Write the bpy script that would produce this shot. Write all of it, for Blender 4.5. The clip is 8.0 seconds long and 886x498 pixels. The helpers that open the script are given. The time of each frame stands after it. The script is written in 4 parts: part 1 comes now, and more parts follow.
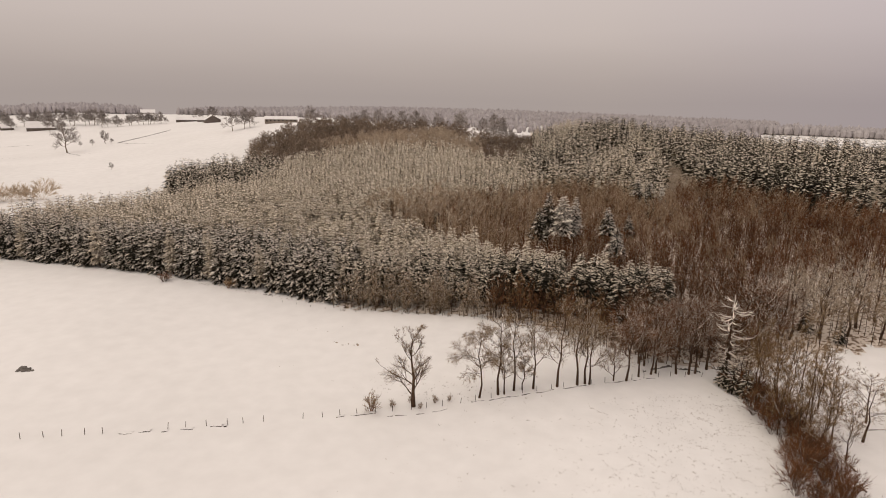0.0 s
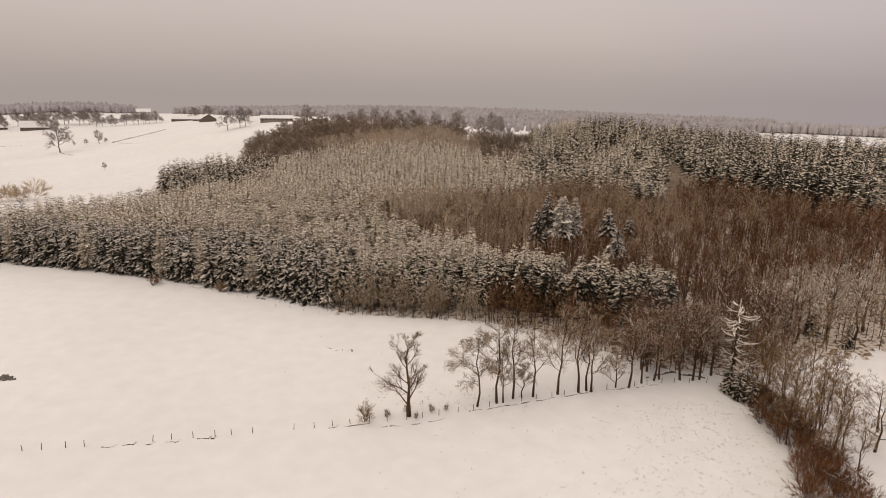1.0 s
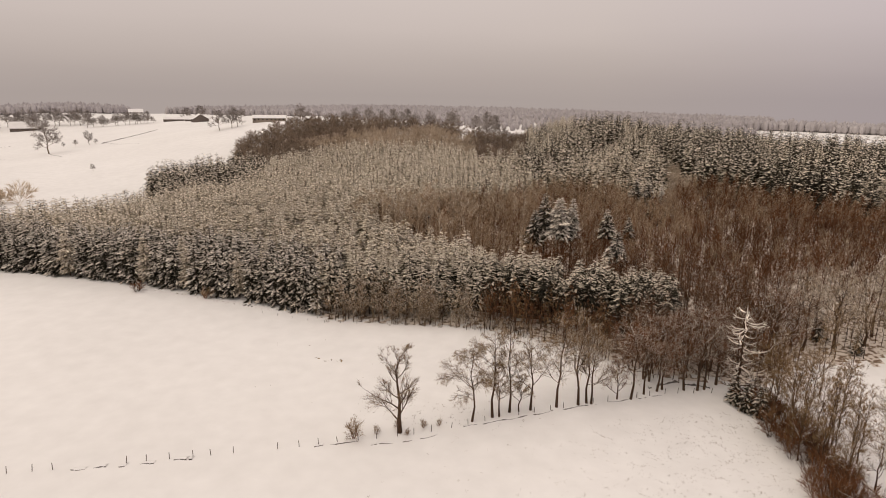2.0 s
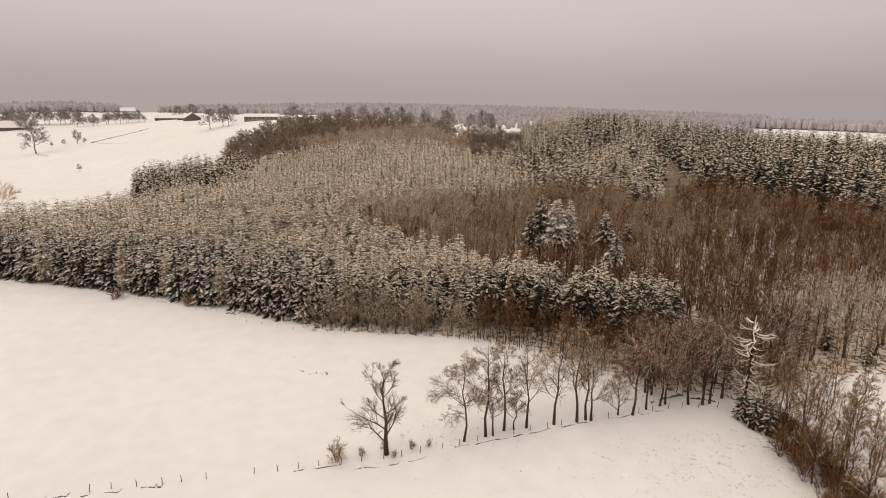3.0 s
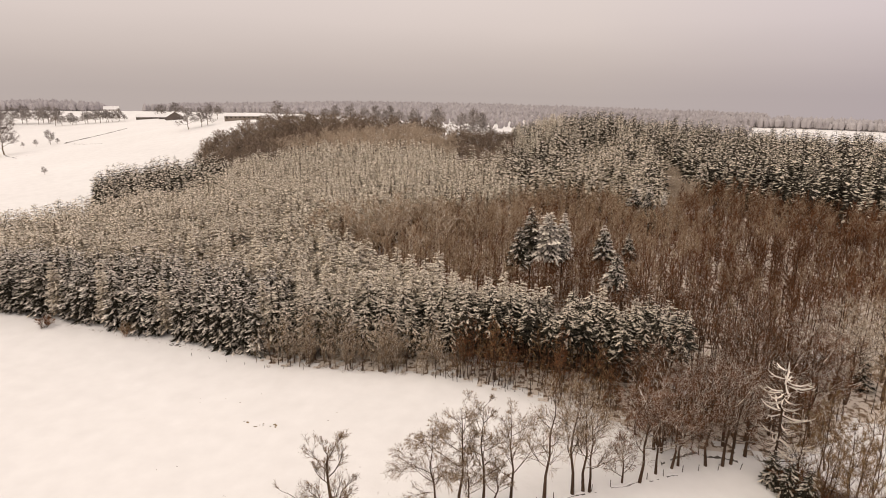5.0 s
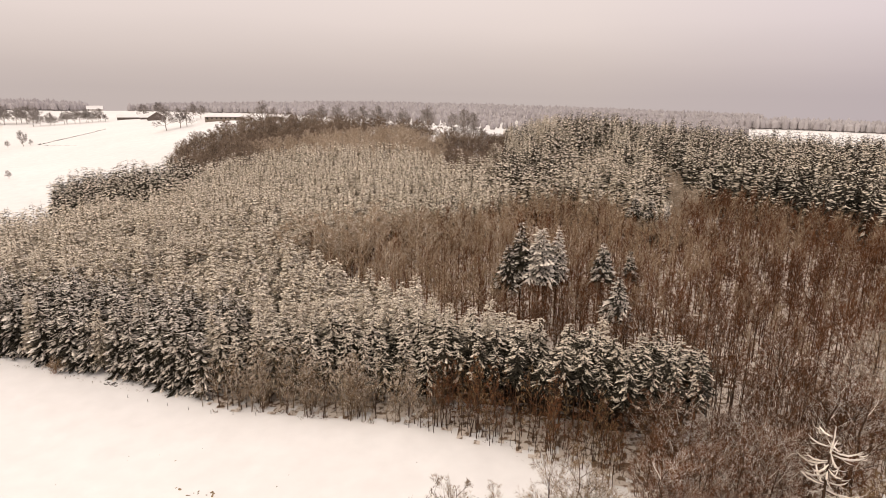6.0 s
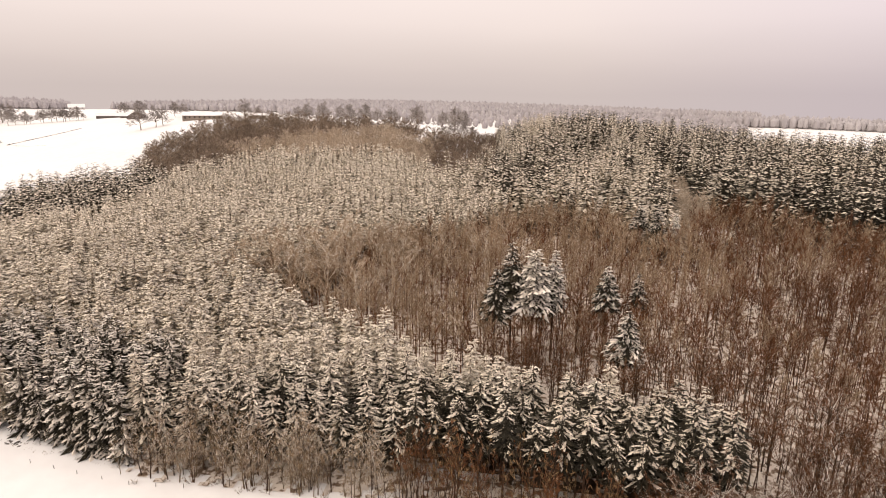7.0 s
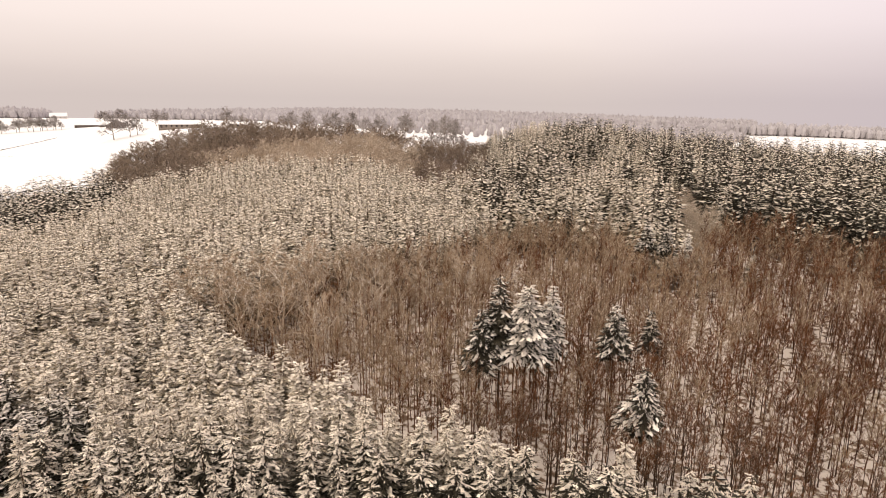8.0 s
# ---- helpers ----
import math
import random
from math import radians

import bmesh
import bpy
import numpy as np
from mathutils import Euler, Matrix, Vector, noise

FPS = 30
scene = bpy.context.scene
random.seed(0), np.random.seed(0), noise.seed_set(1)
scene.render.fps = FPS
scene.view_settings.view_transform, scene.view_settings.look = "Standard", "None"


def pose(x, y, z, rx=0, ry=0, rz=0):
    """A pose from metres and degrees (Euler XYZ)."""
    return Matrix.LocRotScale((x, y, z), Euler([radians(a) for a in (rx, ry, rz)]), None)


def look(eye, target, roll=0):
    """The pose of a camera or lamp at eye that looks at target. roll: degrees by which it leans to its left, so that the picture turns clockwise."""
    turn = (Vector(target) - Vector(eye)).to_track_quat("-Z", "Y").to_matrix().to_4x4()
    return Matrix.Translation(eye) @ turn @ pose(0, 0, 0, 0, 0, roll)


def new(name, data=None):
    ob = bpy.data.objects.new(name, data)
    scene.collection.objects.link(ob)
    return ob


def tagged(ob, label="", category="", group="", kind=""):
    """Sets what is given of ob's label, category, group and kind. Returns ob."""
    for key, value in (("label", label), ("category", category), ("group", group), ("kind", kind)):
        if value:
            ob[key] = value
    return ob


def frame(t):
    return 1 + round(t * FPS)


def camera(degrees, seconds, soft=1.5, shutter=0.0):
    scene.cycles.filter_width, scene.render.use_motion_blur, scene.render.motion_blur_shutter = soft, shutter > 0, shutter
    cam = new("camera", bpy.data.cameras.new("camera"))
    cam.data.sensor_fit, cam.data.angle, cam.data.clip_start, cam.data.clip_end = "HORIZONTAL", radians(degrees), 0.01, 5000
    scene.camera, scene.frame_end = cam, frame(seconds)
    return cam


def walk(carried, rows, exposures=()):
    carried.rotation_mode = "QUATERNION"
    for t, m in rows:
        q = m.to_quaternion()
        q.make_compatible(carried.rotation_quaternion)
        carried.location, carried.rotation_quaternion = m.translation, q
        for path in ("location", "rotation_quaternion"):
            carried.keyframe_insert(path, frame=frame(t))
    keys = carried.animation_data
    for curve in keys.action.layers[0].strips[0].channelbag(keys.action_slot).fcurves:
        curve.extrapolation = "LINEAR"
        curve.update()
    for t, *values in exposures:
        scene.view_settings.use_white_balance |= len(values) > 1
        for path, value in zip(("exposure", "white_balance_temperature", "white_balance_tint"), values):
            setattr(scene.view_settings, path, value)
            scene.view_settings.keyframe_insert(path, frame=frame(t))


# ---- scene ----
cam = camera(72, 8.0, soft=0.95)
PATH = [
    (0, (0.903, -3.7, 56.182), (0.534, -1.793, 55.706), 0.9),
    (0.5, (0.632, -1.809, 56.113), (0.263, 0.098, 55.635), 0.8),
    (1, (0.375, 0.571, 56.071), (0.013, 2.479, 55.591), 0.8),
    (1.5, (0.162, 3.45, 55.95), (-0.194, 5.358, 55.469), 0.7),
    (3, (-0.179, 14.097, 55.901), (-0.517, 16.007, 55.413), 0.5),
    (3.5, (-0.149, 18.087, 56.041), (-0.484, 19.997, 55.549), 0.5),
    (4, (-0.042, 22.345, 56.008), (-0.375, 24.255, 55.515), 0.4),
    (4.5, (0.05, 26.621, 55.862), (-0.278, 28.531, 55.368), 0.4),
    (4.7, (0.192, 30.133, 55.969), (-0.134, 32.044, 55.476), 0.4),
    (5.8, (0.657, 49.873, 56.415), (0.355, 51.786, 55.919), 0.7),
    (6, (0.615, 54.227, 56.44), (0.315, 56.142, 55.946), 0.6),
    (6.5, (0.494, 65.184, 56.496), (0.204, 67.099, 55.998), 0.7),
    (7, (0.596, 75.943, 56.248), (0.315, 77.859, 55.748), 0.6),
    (7.5, (0.694, 86.547, 55.829), (0.421, 88.467, 55.339), 0.4),
    (8, (0.803, 97.211, 55.379), (0.54, 99.136, 54.905), 0.5),
]
EXPOSURE = [(0, -0.13, 6980, 13), (1.5, -0.1, 6980, 13), (3, 0.01, 6980, 13), (4.5, 0.13, 6960, 13), (6, 0.37, 6930, 14), (7, 0.57, 6910, 14), (8, 0.66, 6880, 13)]
walk(cam, [(t, look(eye, target, roll)) for t, eye, target, roll in PATH], EXPOSURE)

# ---------------------------------------------------------------- light
SUN_HEIGHT, SUN_TURN = 62, 225  # degrees
world = bpy.data.worlds.new("overcast_sky")
scene.world = world
world.use_nodes = True
wt = world.node_tree
wt.nodes.clear()
w_out = wt.nodes.new("ShaderNodeOutputWorld")
w_add = wt.nodes.new("ShaderNodeAddShader")
w_sky = wt.nodes.new("ShaderNodeTexSky")
w_sky.sky_type, w_sky.sun_disc = "NISHITA", False
w_sky.sun_elevation, w_sky.sun_rotation = radians(SUN_HEIGHT), radians(SUN_TURN)
w_sky.dust_density = 4.0
w_b1 = wt.nodes.new("ShaderNodeBackground")
w_b1.inputs["Strength"].default_value = 0.012
w_b2 = wt.nodes.new("ShaderNodeBackground")
w_b2.inputs["Strength"].default_value = 1.0
w_tc = wt.nodes.new("ShaderNodeTexCoord")
w_sep = wt.nodes.new("ShaderNodeSeparateXYZ")
w_map = wt.nodes.new("ShaderNodeMapping")
w_map.inputs["Scale"].default_value = (1.0, 1.0, 5.0)
w_noise = wt.nodes.new("ShaderNodeTexNoise")
w_noise.inputs["Scale"].default_value = 1.6
w_noise.inputs["Detail"].default_value = 3.0
w_off = wt.nodes.new("ShaderNodeMath")
w_off.operation = "MULTIPLY_ADD"
w_off.inputs[1].default_value = 0.05
w_off.inputs[2].default_value = -0.025
w_sum = wt.nodes.new("ShaderNodeMath")
w_sum.operation = "ADD"
w_ramp = wt.nodes.new("ShaderNodeValToRGB")
cloud = w_ramp.color_ramp
cloud.elements[0].position, cloud.elements[0].color = 0.0, (0.404, 0.362, 0.354, 1)
cloud.elements[1].position, cloud.elements[1].color = 1.0, (0.98, 0.925, 0.865, 1)
for at, shade in ((0.03, (0.434, 0.388, 0.377, 1)), (0.065, (0.485, 0.433, 0.418, 1)), (0.11, (0.556, 0.496, 0.477, 1)), (0.17, (0.611, 0.548, 0.525, 1)), (0.42, (0.84, 0.785, 0.735, 1))):
    e = cloud.elements.new(at)
    e.color = shade
# the cloud cover turns cooler towards the east
w_east = wt.nodes.new("ShaderNodeMapRange")
w_east.inputs["From Min"].default_value, w_east.inputs["From Max"].default_value = 0.05, 0.75
w_tint = wt.nodes.new("ShaderNodeMix")
w_tint.data_type, w_tint.blend_type = "RGBA", "MULTIPLY"
w_tint.inputs["B"].default_value = (0.86, 0.86, 1.0, 1)
wt.links.new(w_sep.outputs["X"], w_east.inputs["Value"])
wt.links.new(w_east.outputs["Result"], w_tint.inputs["Factor"])
wt.links.new(w_ramp.outputs[0], w_tint.inputs["A"])
wt.links.new(w_tc.outputs["Generated"], w_sep.inputs[0])
wt.links.new(w_tc.outputs["Generated"], w_map.inputs["Vector"])
wt.links.new(w_map.outputs[0], w_noise.inputs["Vector"])
wt.links.new(w_noise.outputs["Fac"], w_off.inputs[0])
wt.links.new(w_sep.outputs["Z"], w_sum.inputs[0])
wt.links.new(w_off.outputs[0], w_sum.inputs[1])
wt.links.new(w_sum.outputs[0], w_ramp.inputs[0])
wt.links.new(w_tint.outputs["Result"], w_b2.inputs[0])
wt.links.new(w_sky.outputs[0], w_b1.inputs[0])
wt.links.new(w_b1.outputs[0], w_add.inputs[0])
wt.links.new(w_b2.outputs[0], w_add.inputs[1])
wt.links.new(w_add.outputs[0], w_out.inputs[0])

sun = new("sun", bpy.data.lights.new("sun", "SUN"))
sun.data.energy, sun.data.angle, sun.data.color = 0.6, radians(45), (1.0, 0.93, 0.86)
_a, _e = radians(SUN_TURN), radians(SUN_HEIGHT)
_way = Vector((math.sin(_a) * math.cos(_e), math.cos(_a) * math.cos(_e), math.sin(_e)))
sun.matrix_world = look(tuple(_way * 300), (0, 0, 0))


# ---------------------------------------------------------------- materials
def material(name, dark, light, scale, rough=0.9, bump=0.0, bump_scale=None, vary=0.0, speck=None, spec=0.25):
    """Two tones mixed by coarse and fine noise, with relief; speck: flecks of a third tone; vary: brightness change from piece to piece."""
    m = bpy.data.materials.new(name)
    m.use_nodes = True
    t = m.node_tree
    b = t.nodes["Principled BSDF"]
    b.inputs["Roughness"].default_value = rough
    b.inputs["Specular IOR Level"].default_value = spec
    geo = t.nodes.new("ShaderNodeNewGeometry")
    n1 = t.nodes.new("ShaderNodeTexNoise")
    n1.inputs["Scale"].default_value, n1.inputs["Detail"].default_value = scale, 5.0
    n2 = t.nodes.new("ShaderNodeTexNoise")
    n2.inputs["Scale"].default_value, n2.inputs["Detail"].default_value = scale * 0.07, 3.0
    t.links.new(geo.outputs["Position"], n1.inputs["Vector"])
    t.links.new(geo.outputs["Position"], n2.inputs["Vector"])
    add = t.nodes.new("ShaderNodeMath")
    add.operation = "ADD"
    t.links.new(n1.outputs["Fac"], add.inputs[0])
    t.links.new(n2.outputs["Fac"], add.inputs[1])
    spread = t.nodes.new("ShaderNodeMapRange")
    spread.inputs["From Min"].default_value, spread.inputs["From Max"].default_value = 0.7, 1.3
    t.links.new(add.outputs[0], spread.inputs["Value"])
    mix = t.nodes.new("ShaderNodeMix")
    mix.data_type = "RGBA"
    mix.inputs["A"].default_value, mix.inputs["B"].default_value = (*dark, 1), (*light, 1)
    t.links.new(spread.outputs["Result"], mix.inputs["Factor"])
    last = mix.outputs["Result"]
    if speck:
        tone, start, size = speck
        n4 = t.nodes.new("ShaderNodeTexNoise")
        n4.inputs["Scale"].default_value, n4.inputs["Detail"].default_value = size, 3.0
        t.links.new(geo.outputs["Position"], n4.inputs["Vector"])
        edge = t.nodes.new("ShaderNodeMapRange")
        edge.inputs["From Min"].default_value, edge.inputs["From Max"].default_value = start, start + 0.10
        t.links.new(n4.outputs["Fac"], edge.inputs["Value"])
        over = t.nodes.new("ShaderNodeMix")
        over.data_type = "RGBA"
        over.inputs["B"].default_value = (*tone, 1)
        t.links.new(last, over.inputs["A"])
        t.links.new(edge.outputs["Result"], over.inputs["Factor"])
        last = over.outputs["Result"]
    if vary:
        hsv = t.nodes.new("ShaderNodeHueSaturation")
        val = t.nodes.new("ShaderNodeMapRange")
        val.inputs["To Min"].default_value, val.inputs["To Max"].default_value = 1 - vary, 1 + vary
        t.links.new(geo.outputs["Random Per Island"], val.inputs["Value"])
        t.links.new(val.outputs["Result"], hsv.inputs["Value"])
        t.links.new(last, hsv.inputs["Color"])
        last = hsv.outputs["Color"]
    t.links.new(last, b.inputs["Base Color"])
    if bump:
        n3 = t.nodes.new("ShaderNodeTexNoise")
        n3.inputs["Scale"].default_value, n3.inputs["Detail"].default_value = bump_scale or scale, 6.0
        t.links.new(geo.outputs["Position"], n3.inputs["Vector"])
        bp = t.nodes.new("ShaderNodeBump")
        bp.inputs["Strength"].default_value, bp.inputs["Distance"].default_value = 1.0, bump
        t.links.new(n3.outputs["Fac"], bp.inputs["Height"])
        t.links.new(bp.outputs["Normal"], b.inputs["Normal"])
    return m


SNOW = material("snow_field", (0.72, 0.695, 0.665), (0.80, 0.775, 0.745), 0.25, 0.75, 0.03, 0.8)
SNOW_LOAD = material("snow_on_branches", (0.612, 0.530, 0.432), (0.857, 0.790, 0.701), 2.0, 0.8, 0.05, 6.0, vary=0.2, speck=((0.20, 0.155, 0.10), 0.62, 8.0))
SNOW_NEEDLE = material("snow_on_needles", (0.60, 0.512, 0.40), (0.85, 0.762, 0.635), 3.5, 0.85, 0.05, 9.0, vary=0.22, speck=((0.30, 0.232, 0.155), 0.59, 9.0))
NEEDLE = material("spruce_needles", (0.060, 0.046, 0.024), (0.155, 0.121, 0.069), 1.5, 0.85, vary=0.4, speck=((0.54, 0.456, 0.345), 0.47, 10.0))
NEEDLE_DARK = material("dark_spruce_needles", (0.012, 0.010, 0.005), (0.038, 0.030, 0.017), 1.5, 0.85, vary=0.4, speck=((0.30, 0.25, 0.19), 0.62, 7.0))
BARK = material("bark", (0.036, 0.019, 0.011), (0.095, 0.056, 0.033), 3.0, 0.95, vary=0.25)
BARK_PALE = material("pale_bark", (0.10, 0.068, 0.04), (0.20, 0.145, 0.09), 3.0, 0.95, vary=0.3)
TWIG = material("brown_twigs", (0.096, 0.036, 0.014), (0.215, 0.092, 0.038), 0.6, 0.95, vary=0.4)
TWIG_DARK = material("dark_red_twigs", (0.034, 0.012, 0.005), (0.080, 0.031, 0.013), 0.6, 0.95, vary=0.35)
TWIG_RED = material("reddish_twigs", (0.092, 0.036, 0.014), (0.20, 0.085, 0.035), 0.6, 0.95, vary=0.35)
TWIG_TAN = material("tan_twigs", (0.18, 0.117, 0.062), (0.35, 0.243, 0.142), 0.6, 0.95, vary=0.35)
TWIG_GREY = material("grey_brown_twigs", (0.155, 0.115, 0.084), (0.305, 0.235, 0.177), 0.6, 0.95, vary=0.35)
TWIG_GOLD = material("golden_brown_twigs", (0.125, 0.072, 0.030), (0.31, 0.20, 0.10), 0.6, 0.95, vary=0.4)
FROST = material("frosted_twigs", (0.27, 0.188, 0.113), (0.44, 0.325, 0.217), 0.6, 0.95, vary=0.25)
FROST_TWIG = material("hoar_twigs", (0.308, 0.233, 0.162), (0.525, 0.432, 0.332), 0.6, 0.95, vary=0.3)
LIMB_FROST = material("frosted_limbs", (0.469, 0.372, 0.267), (0.755, 0.637, 0.497), 0.8, 0.9, vary=0.2)
# litter tone that also paints in the gloom under spruces
LITTER_SHADE = material("needle_litter_shade", (0.035, 0.022, 0.013), (0.09, 0.06, 0.038), 1.2, 0.95, 0.03, 2.0, speck=((0.62, 0.57, 0.52), 0.56, 0.7))
# brown stands for leaf litter and for snow lying in shade
LEAF_LITTER_SHADE = material("snowy_leaf_litter_shade", (0.105, 0.062, 0.036), (0.22, 0.15, 0.098), 1.2, 0.95, 0.04, 2.0, speck=((0.62, 0.54, 0.46), 0.41, 0.9))
# grey of frost, paled further to paint in distance haze
FROST_HAZE = material("frosted_hazed_far_twigs", (0.27, 0.238, 0.22), (0.39, 0.352, 0.327), 0.3, 0.95, vary=0.25)
# pale grey puts distance haze into the colour of far woods
FAR_WOOD_HAZED = material("distant_hazed_wood", (0.34, 0.31, 0.306), (0.43, 0.398, 0.392), 0.05, 1.0, vary=0.10)
WALL_BEIGE = material("weathered_boards", (0.22, 0.18, 0.14), (0.32, 0.27, 0.22), 2.0, 0.9)
# board tone raised a little to put distance haze into the colour
WALL_DARK = material("dark_boards", (0.10, 0.08, 0.068), (0.19, 0.155, 0.132), 2.0, 0.9)
WALL_WHITE = material("pale_plaster", (0.5, 0.46, 0.42), (0.62, 0.58, 0.54), 1.0, 0.9)
GLASS_DARK = material("dark_window_glass", (0.02, 0.02, 0.022), (0.03, 0.03, 0.032), 1.0, 0.15, spec=0.5)
STONE = material("fieldstone", (0.08, 0.07, 0.06), (0.2, 0.175, 0.155), 2.0, 0.95, vary=0.4)
POST = material("weathered_post", (0.07, 0.055, 0.045), (0.15, 0.12, 0.10), 5.0, 0.95, vary=0.3)
GRASS = material("dead_grass", (0.13, 0.09, 0.05), (0.25, 0.18, 0.11), 1.0, 0.95, vary=0.4)

# ---------------------------------------------------------------- ground
# broad rises and hollows: x, y, radius, height
HILLS = [(-60, 90, 90, -5.11), (35, 105, 28, -2.65), (70, 150, 40, -2.06), (0, 190, 45, 0.61), (-70, 215, 45, 4.14), (60, 250, 45, 1.04), (-130, 180, 60, 1.54), (-215, 310, 60, -5.86), (-130, 365, 50, 6.42), (-40, 310, 50, 7.62), (40, 330, 60, -0.86), (-180, 460, 70, 8.00), (-75, 440, 60, 5.92), (-255, 530, 60, 13.90), (-330, 570, 70, -0.55), (-300, 350, 90, 1.23), (-430, 450, 90, -1.63), (-440, 600, 90, 3.42), (-640, 650, 160, -10.38), (-530, 500, 110, -6.63), (30, 520, 90, 10.2), (110, 440, 70, 1.5), (140, 340, 60, 6.16), (110, 130, 60, -2.36), (110, 270, 60, 3.84), (-90, 570, 90, 2.59), (-300, 800, 260, 14.25), (-700, 1000, 400, 24.14), (600, 1000, 400, 3.31), (220, 200, 120, 5.97), (0, 900, 250, 1.15), (-350, 180, 120, -4.20), (-60, 20, 80, 4.10), (300, 450, 160, 7.0), (-420, 1350, 330, 12), (120, 1400, 300, 13), (-500, 1020, 120, -13), (-250, 1000, 130, -11), (-750, 1000, 130, -6), (-62, 153, 26, -2.3), (18, 98, 17, 2.0), (-800, 875, 65, 8), (380, 950, 170, 9)]


def height(x, y):
    """Height of the snow surface at x, y (numbers or arrays)."""
    x, y = np.asarray(x, float), np.asarray(y, float)
    z = 0 * x
    for cx, cy, r, a in HILLS:
        z = z + a * np.exp(-0.45 * ((x - cx) ** 2 + (y - cy) ** 2) / r**2)
    far = np.clip((np.hypot(x, y) - 1150) / 1700, 0, 1)
    z = z - 170 * far * far * (3 - 2 * far)
    return z + 0.05 * np.sin(x / 5.3 + np.sin(y / 7.0)) * np.sin(y / 6.1) + 0.2 * np.sin(x / 23 + 1) * np.sin(y / 19)


def mesh_of(name, verts, tris, mats, index=None, smooth=False):
    """A mesh from arrays of corners, triangles and material numbers."""
    me = bpy.data.meshes.new(name)
    verts, tris = np.asarray(verts, np.float32), np.asarray(tris, np.int32)
    me.vertices.add(len(verts))
    me.vertices.foreach_set("co", verts.ravel())
    me.loops.add(tris.size)
    me.loops.foreach_set("vertex_index", tris.ravel())
    me.polygons.add(len(tris))
    me.polygons.foreach_set("loop_start", np.arange(0, tris.size, tris.shape[1], dtype=np.int32))
    for m in mats:
        me.materials.append(m)
    if index is not None:
        me.polygons.foreach_set("material_index", np.asarray(index, np.int32))
    me.polygons.foreach_set("use_smooth", np.full(len(tris), smooth))
    me.update(calc_edges=True)
    me.validate()
    return me


def part(name, me, parent, label=""):
    ob = new(name, me)
    ob.parent = parent
    if label:
        ob["label"] = label
    return ob


def bm_mesh(name, bm, mat):
    me = bpy.data.meshes.new(name)
    bm.to_mesh(me)
    bm.free()
    me.materials.append(mat)
    return me


def steps(lo, hi, near_lo, near_hi, fine, growth):
    out = list(np.arange(near_lo, near_hi, fine))
    s, v = fine, near_hi
    while v < hi:
        out.append(v)
        s *= growth
        v += s
    out.append(hi)
    s, v = fine, near_lo
    while v > lo:
        s *= growth
        v -= s
        out.append(max(v, lo))
    return np.array(sorted(set(out)))


gx, gy = steps(-4600, 4600, -110, 110, 1.6, 1.06), steps(-1500, 4700, 20, 170, 1.6, 1.05)
mx, my = np.meshgrid(gx, gy)
nx, ny = len(gx), len(gy)
quad = (np.arange(ny - 1)[:, None] * nx + np.arange(nx - 1)[None]).ravel()
ground = new("ground", mesh_of("ground", np.stack([mx, my, height(mx, my)], -1).reshape(-1, 3), np.stack([quad, quad + 1, quad + nx + 1, quad + nx], 1), [SNOW], smooth=True))
tagged(ground, "rolling farmland under fresh white snow", "ground", kind="structure")

# ---------------------------------------------------------------- trees: shapes
rng = np.random.default_rng(7)


class Shape:
    """Corners, triangles and a material number for each triangle."""

    def __init__(self):
        self.v, self.f, self.m, self.n = [], [], [], 0

    def add(self, verts, faces, mat):
        self.v.append(np.asarray(verts, float))
        self.f.append(np.asarray(faces, int) + self.n)
        self.m.append(np.broadcast_to(np.asarray(mat, int), (len(faces),)))
        self.n += len(verts)

    def arrays(self):
        return np.concatenate(self.v), np.concatenate(self.f), np.concatenate(self.m)


def tube(shape, points, radii, sides, mat, snow=None, chance=0.0):
    """A tapered limb; on a slanting limb the face that looks up may carry snow."""
    p, r = np.asarray(points, float), np.asarray(radii, float)
    n = len(p)
    ahead = p[-1] - p[0]
    ahead = ahead / (np.linalg.norm(ahead) + 1e-9)
    side = np.cross(ahead, (0, 0, 1.0))
    if np.linalg.norm(side) < 0.05:
        side = np.array([1.0, 0, 0])
    side = side / np.linalg.norm(side)
    up = np.cross(side, ahead)
    ang = 2 * np.pi * (np.arange(sides) + 0.5) / sides + np.pi / 2
    ring = np.cos(ang)[:, None] * side + np.sin(ang)[:, None] * up
    verts = (p[:, None] + r[:, None, None] * ring[None]).reshape(-1, 3)
    faces, mats = [], []
    flat = 1 - abs(ahead[2])
    top = sides - 1
    for i in range(n - 1):
        for k in range(sides):
            a, b = i * sides + k, i * sides + (k + 1) % sides
            c, d = b + sides, a + sides
            on = snow is not None and k == top and flat > 0.12 and rng.random() < chance
            faces += [(a, b, c), (a, c, d)]
            mats += [snow if on else mat] * 2
    shape.add(verts, faces, mats)


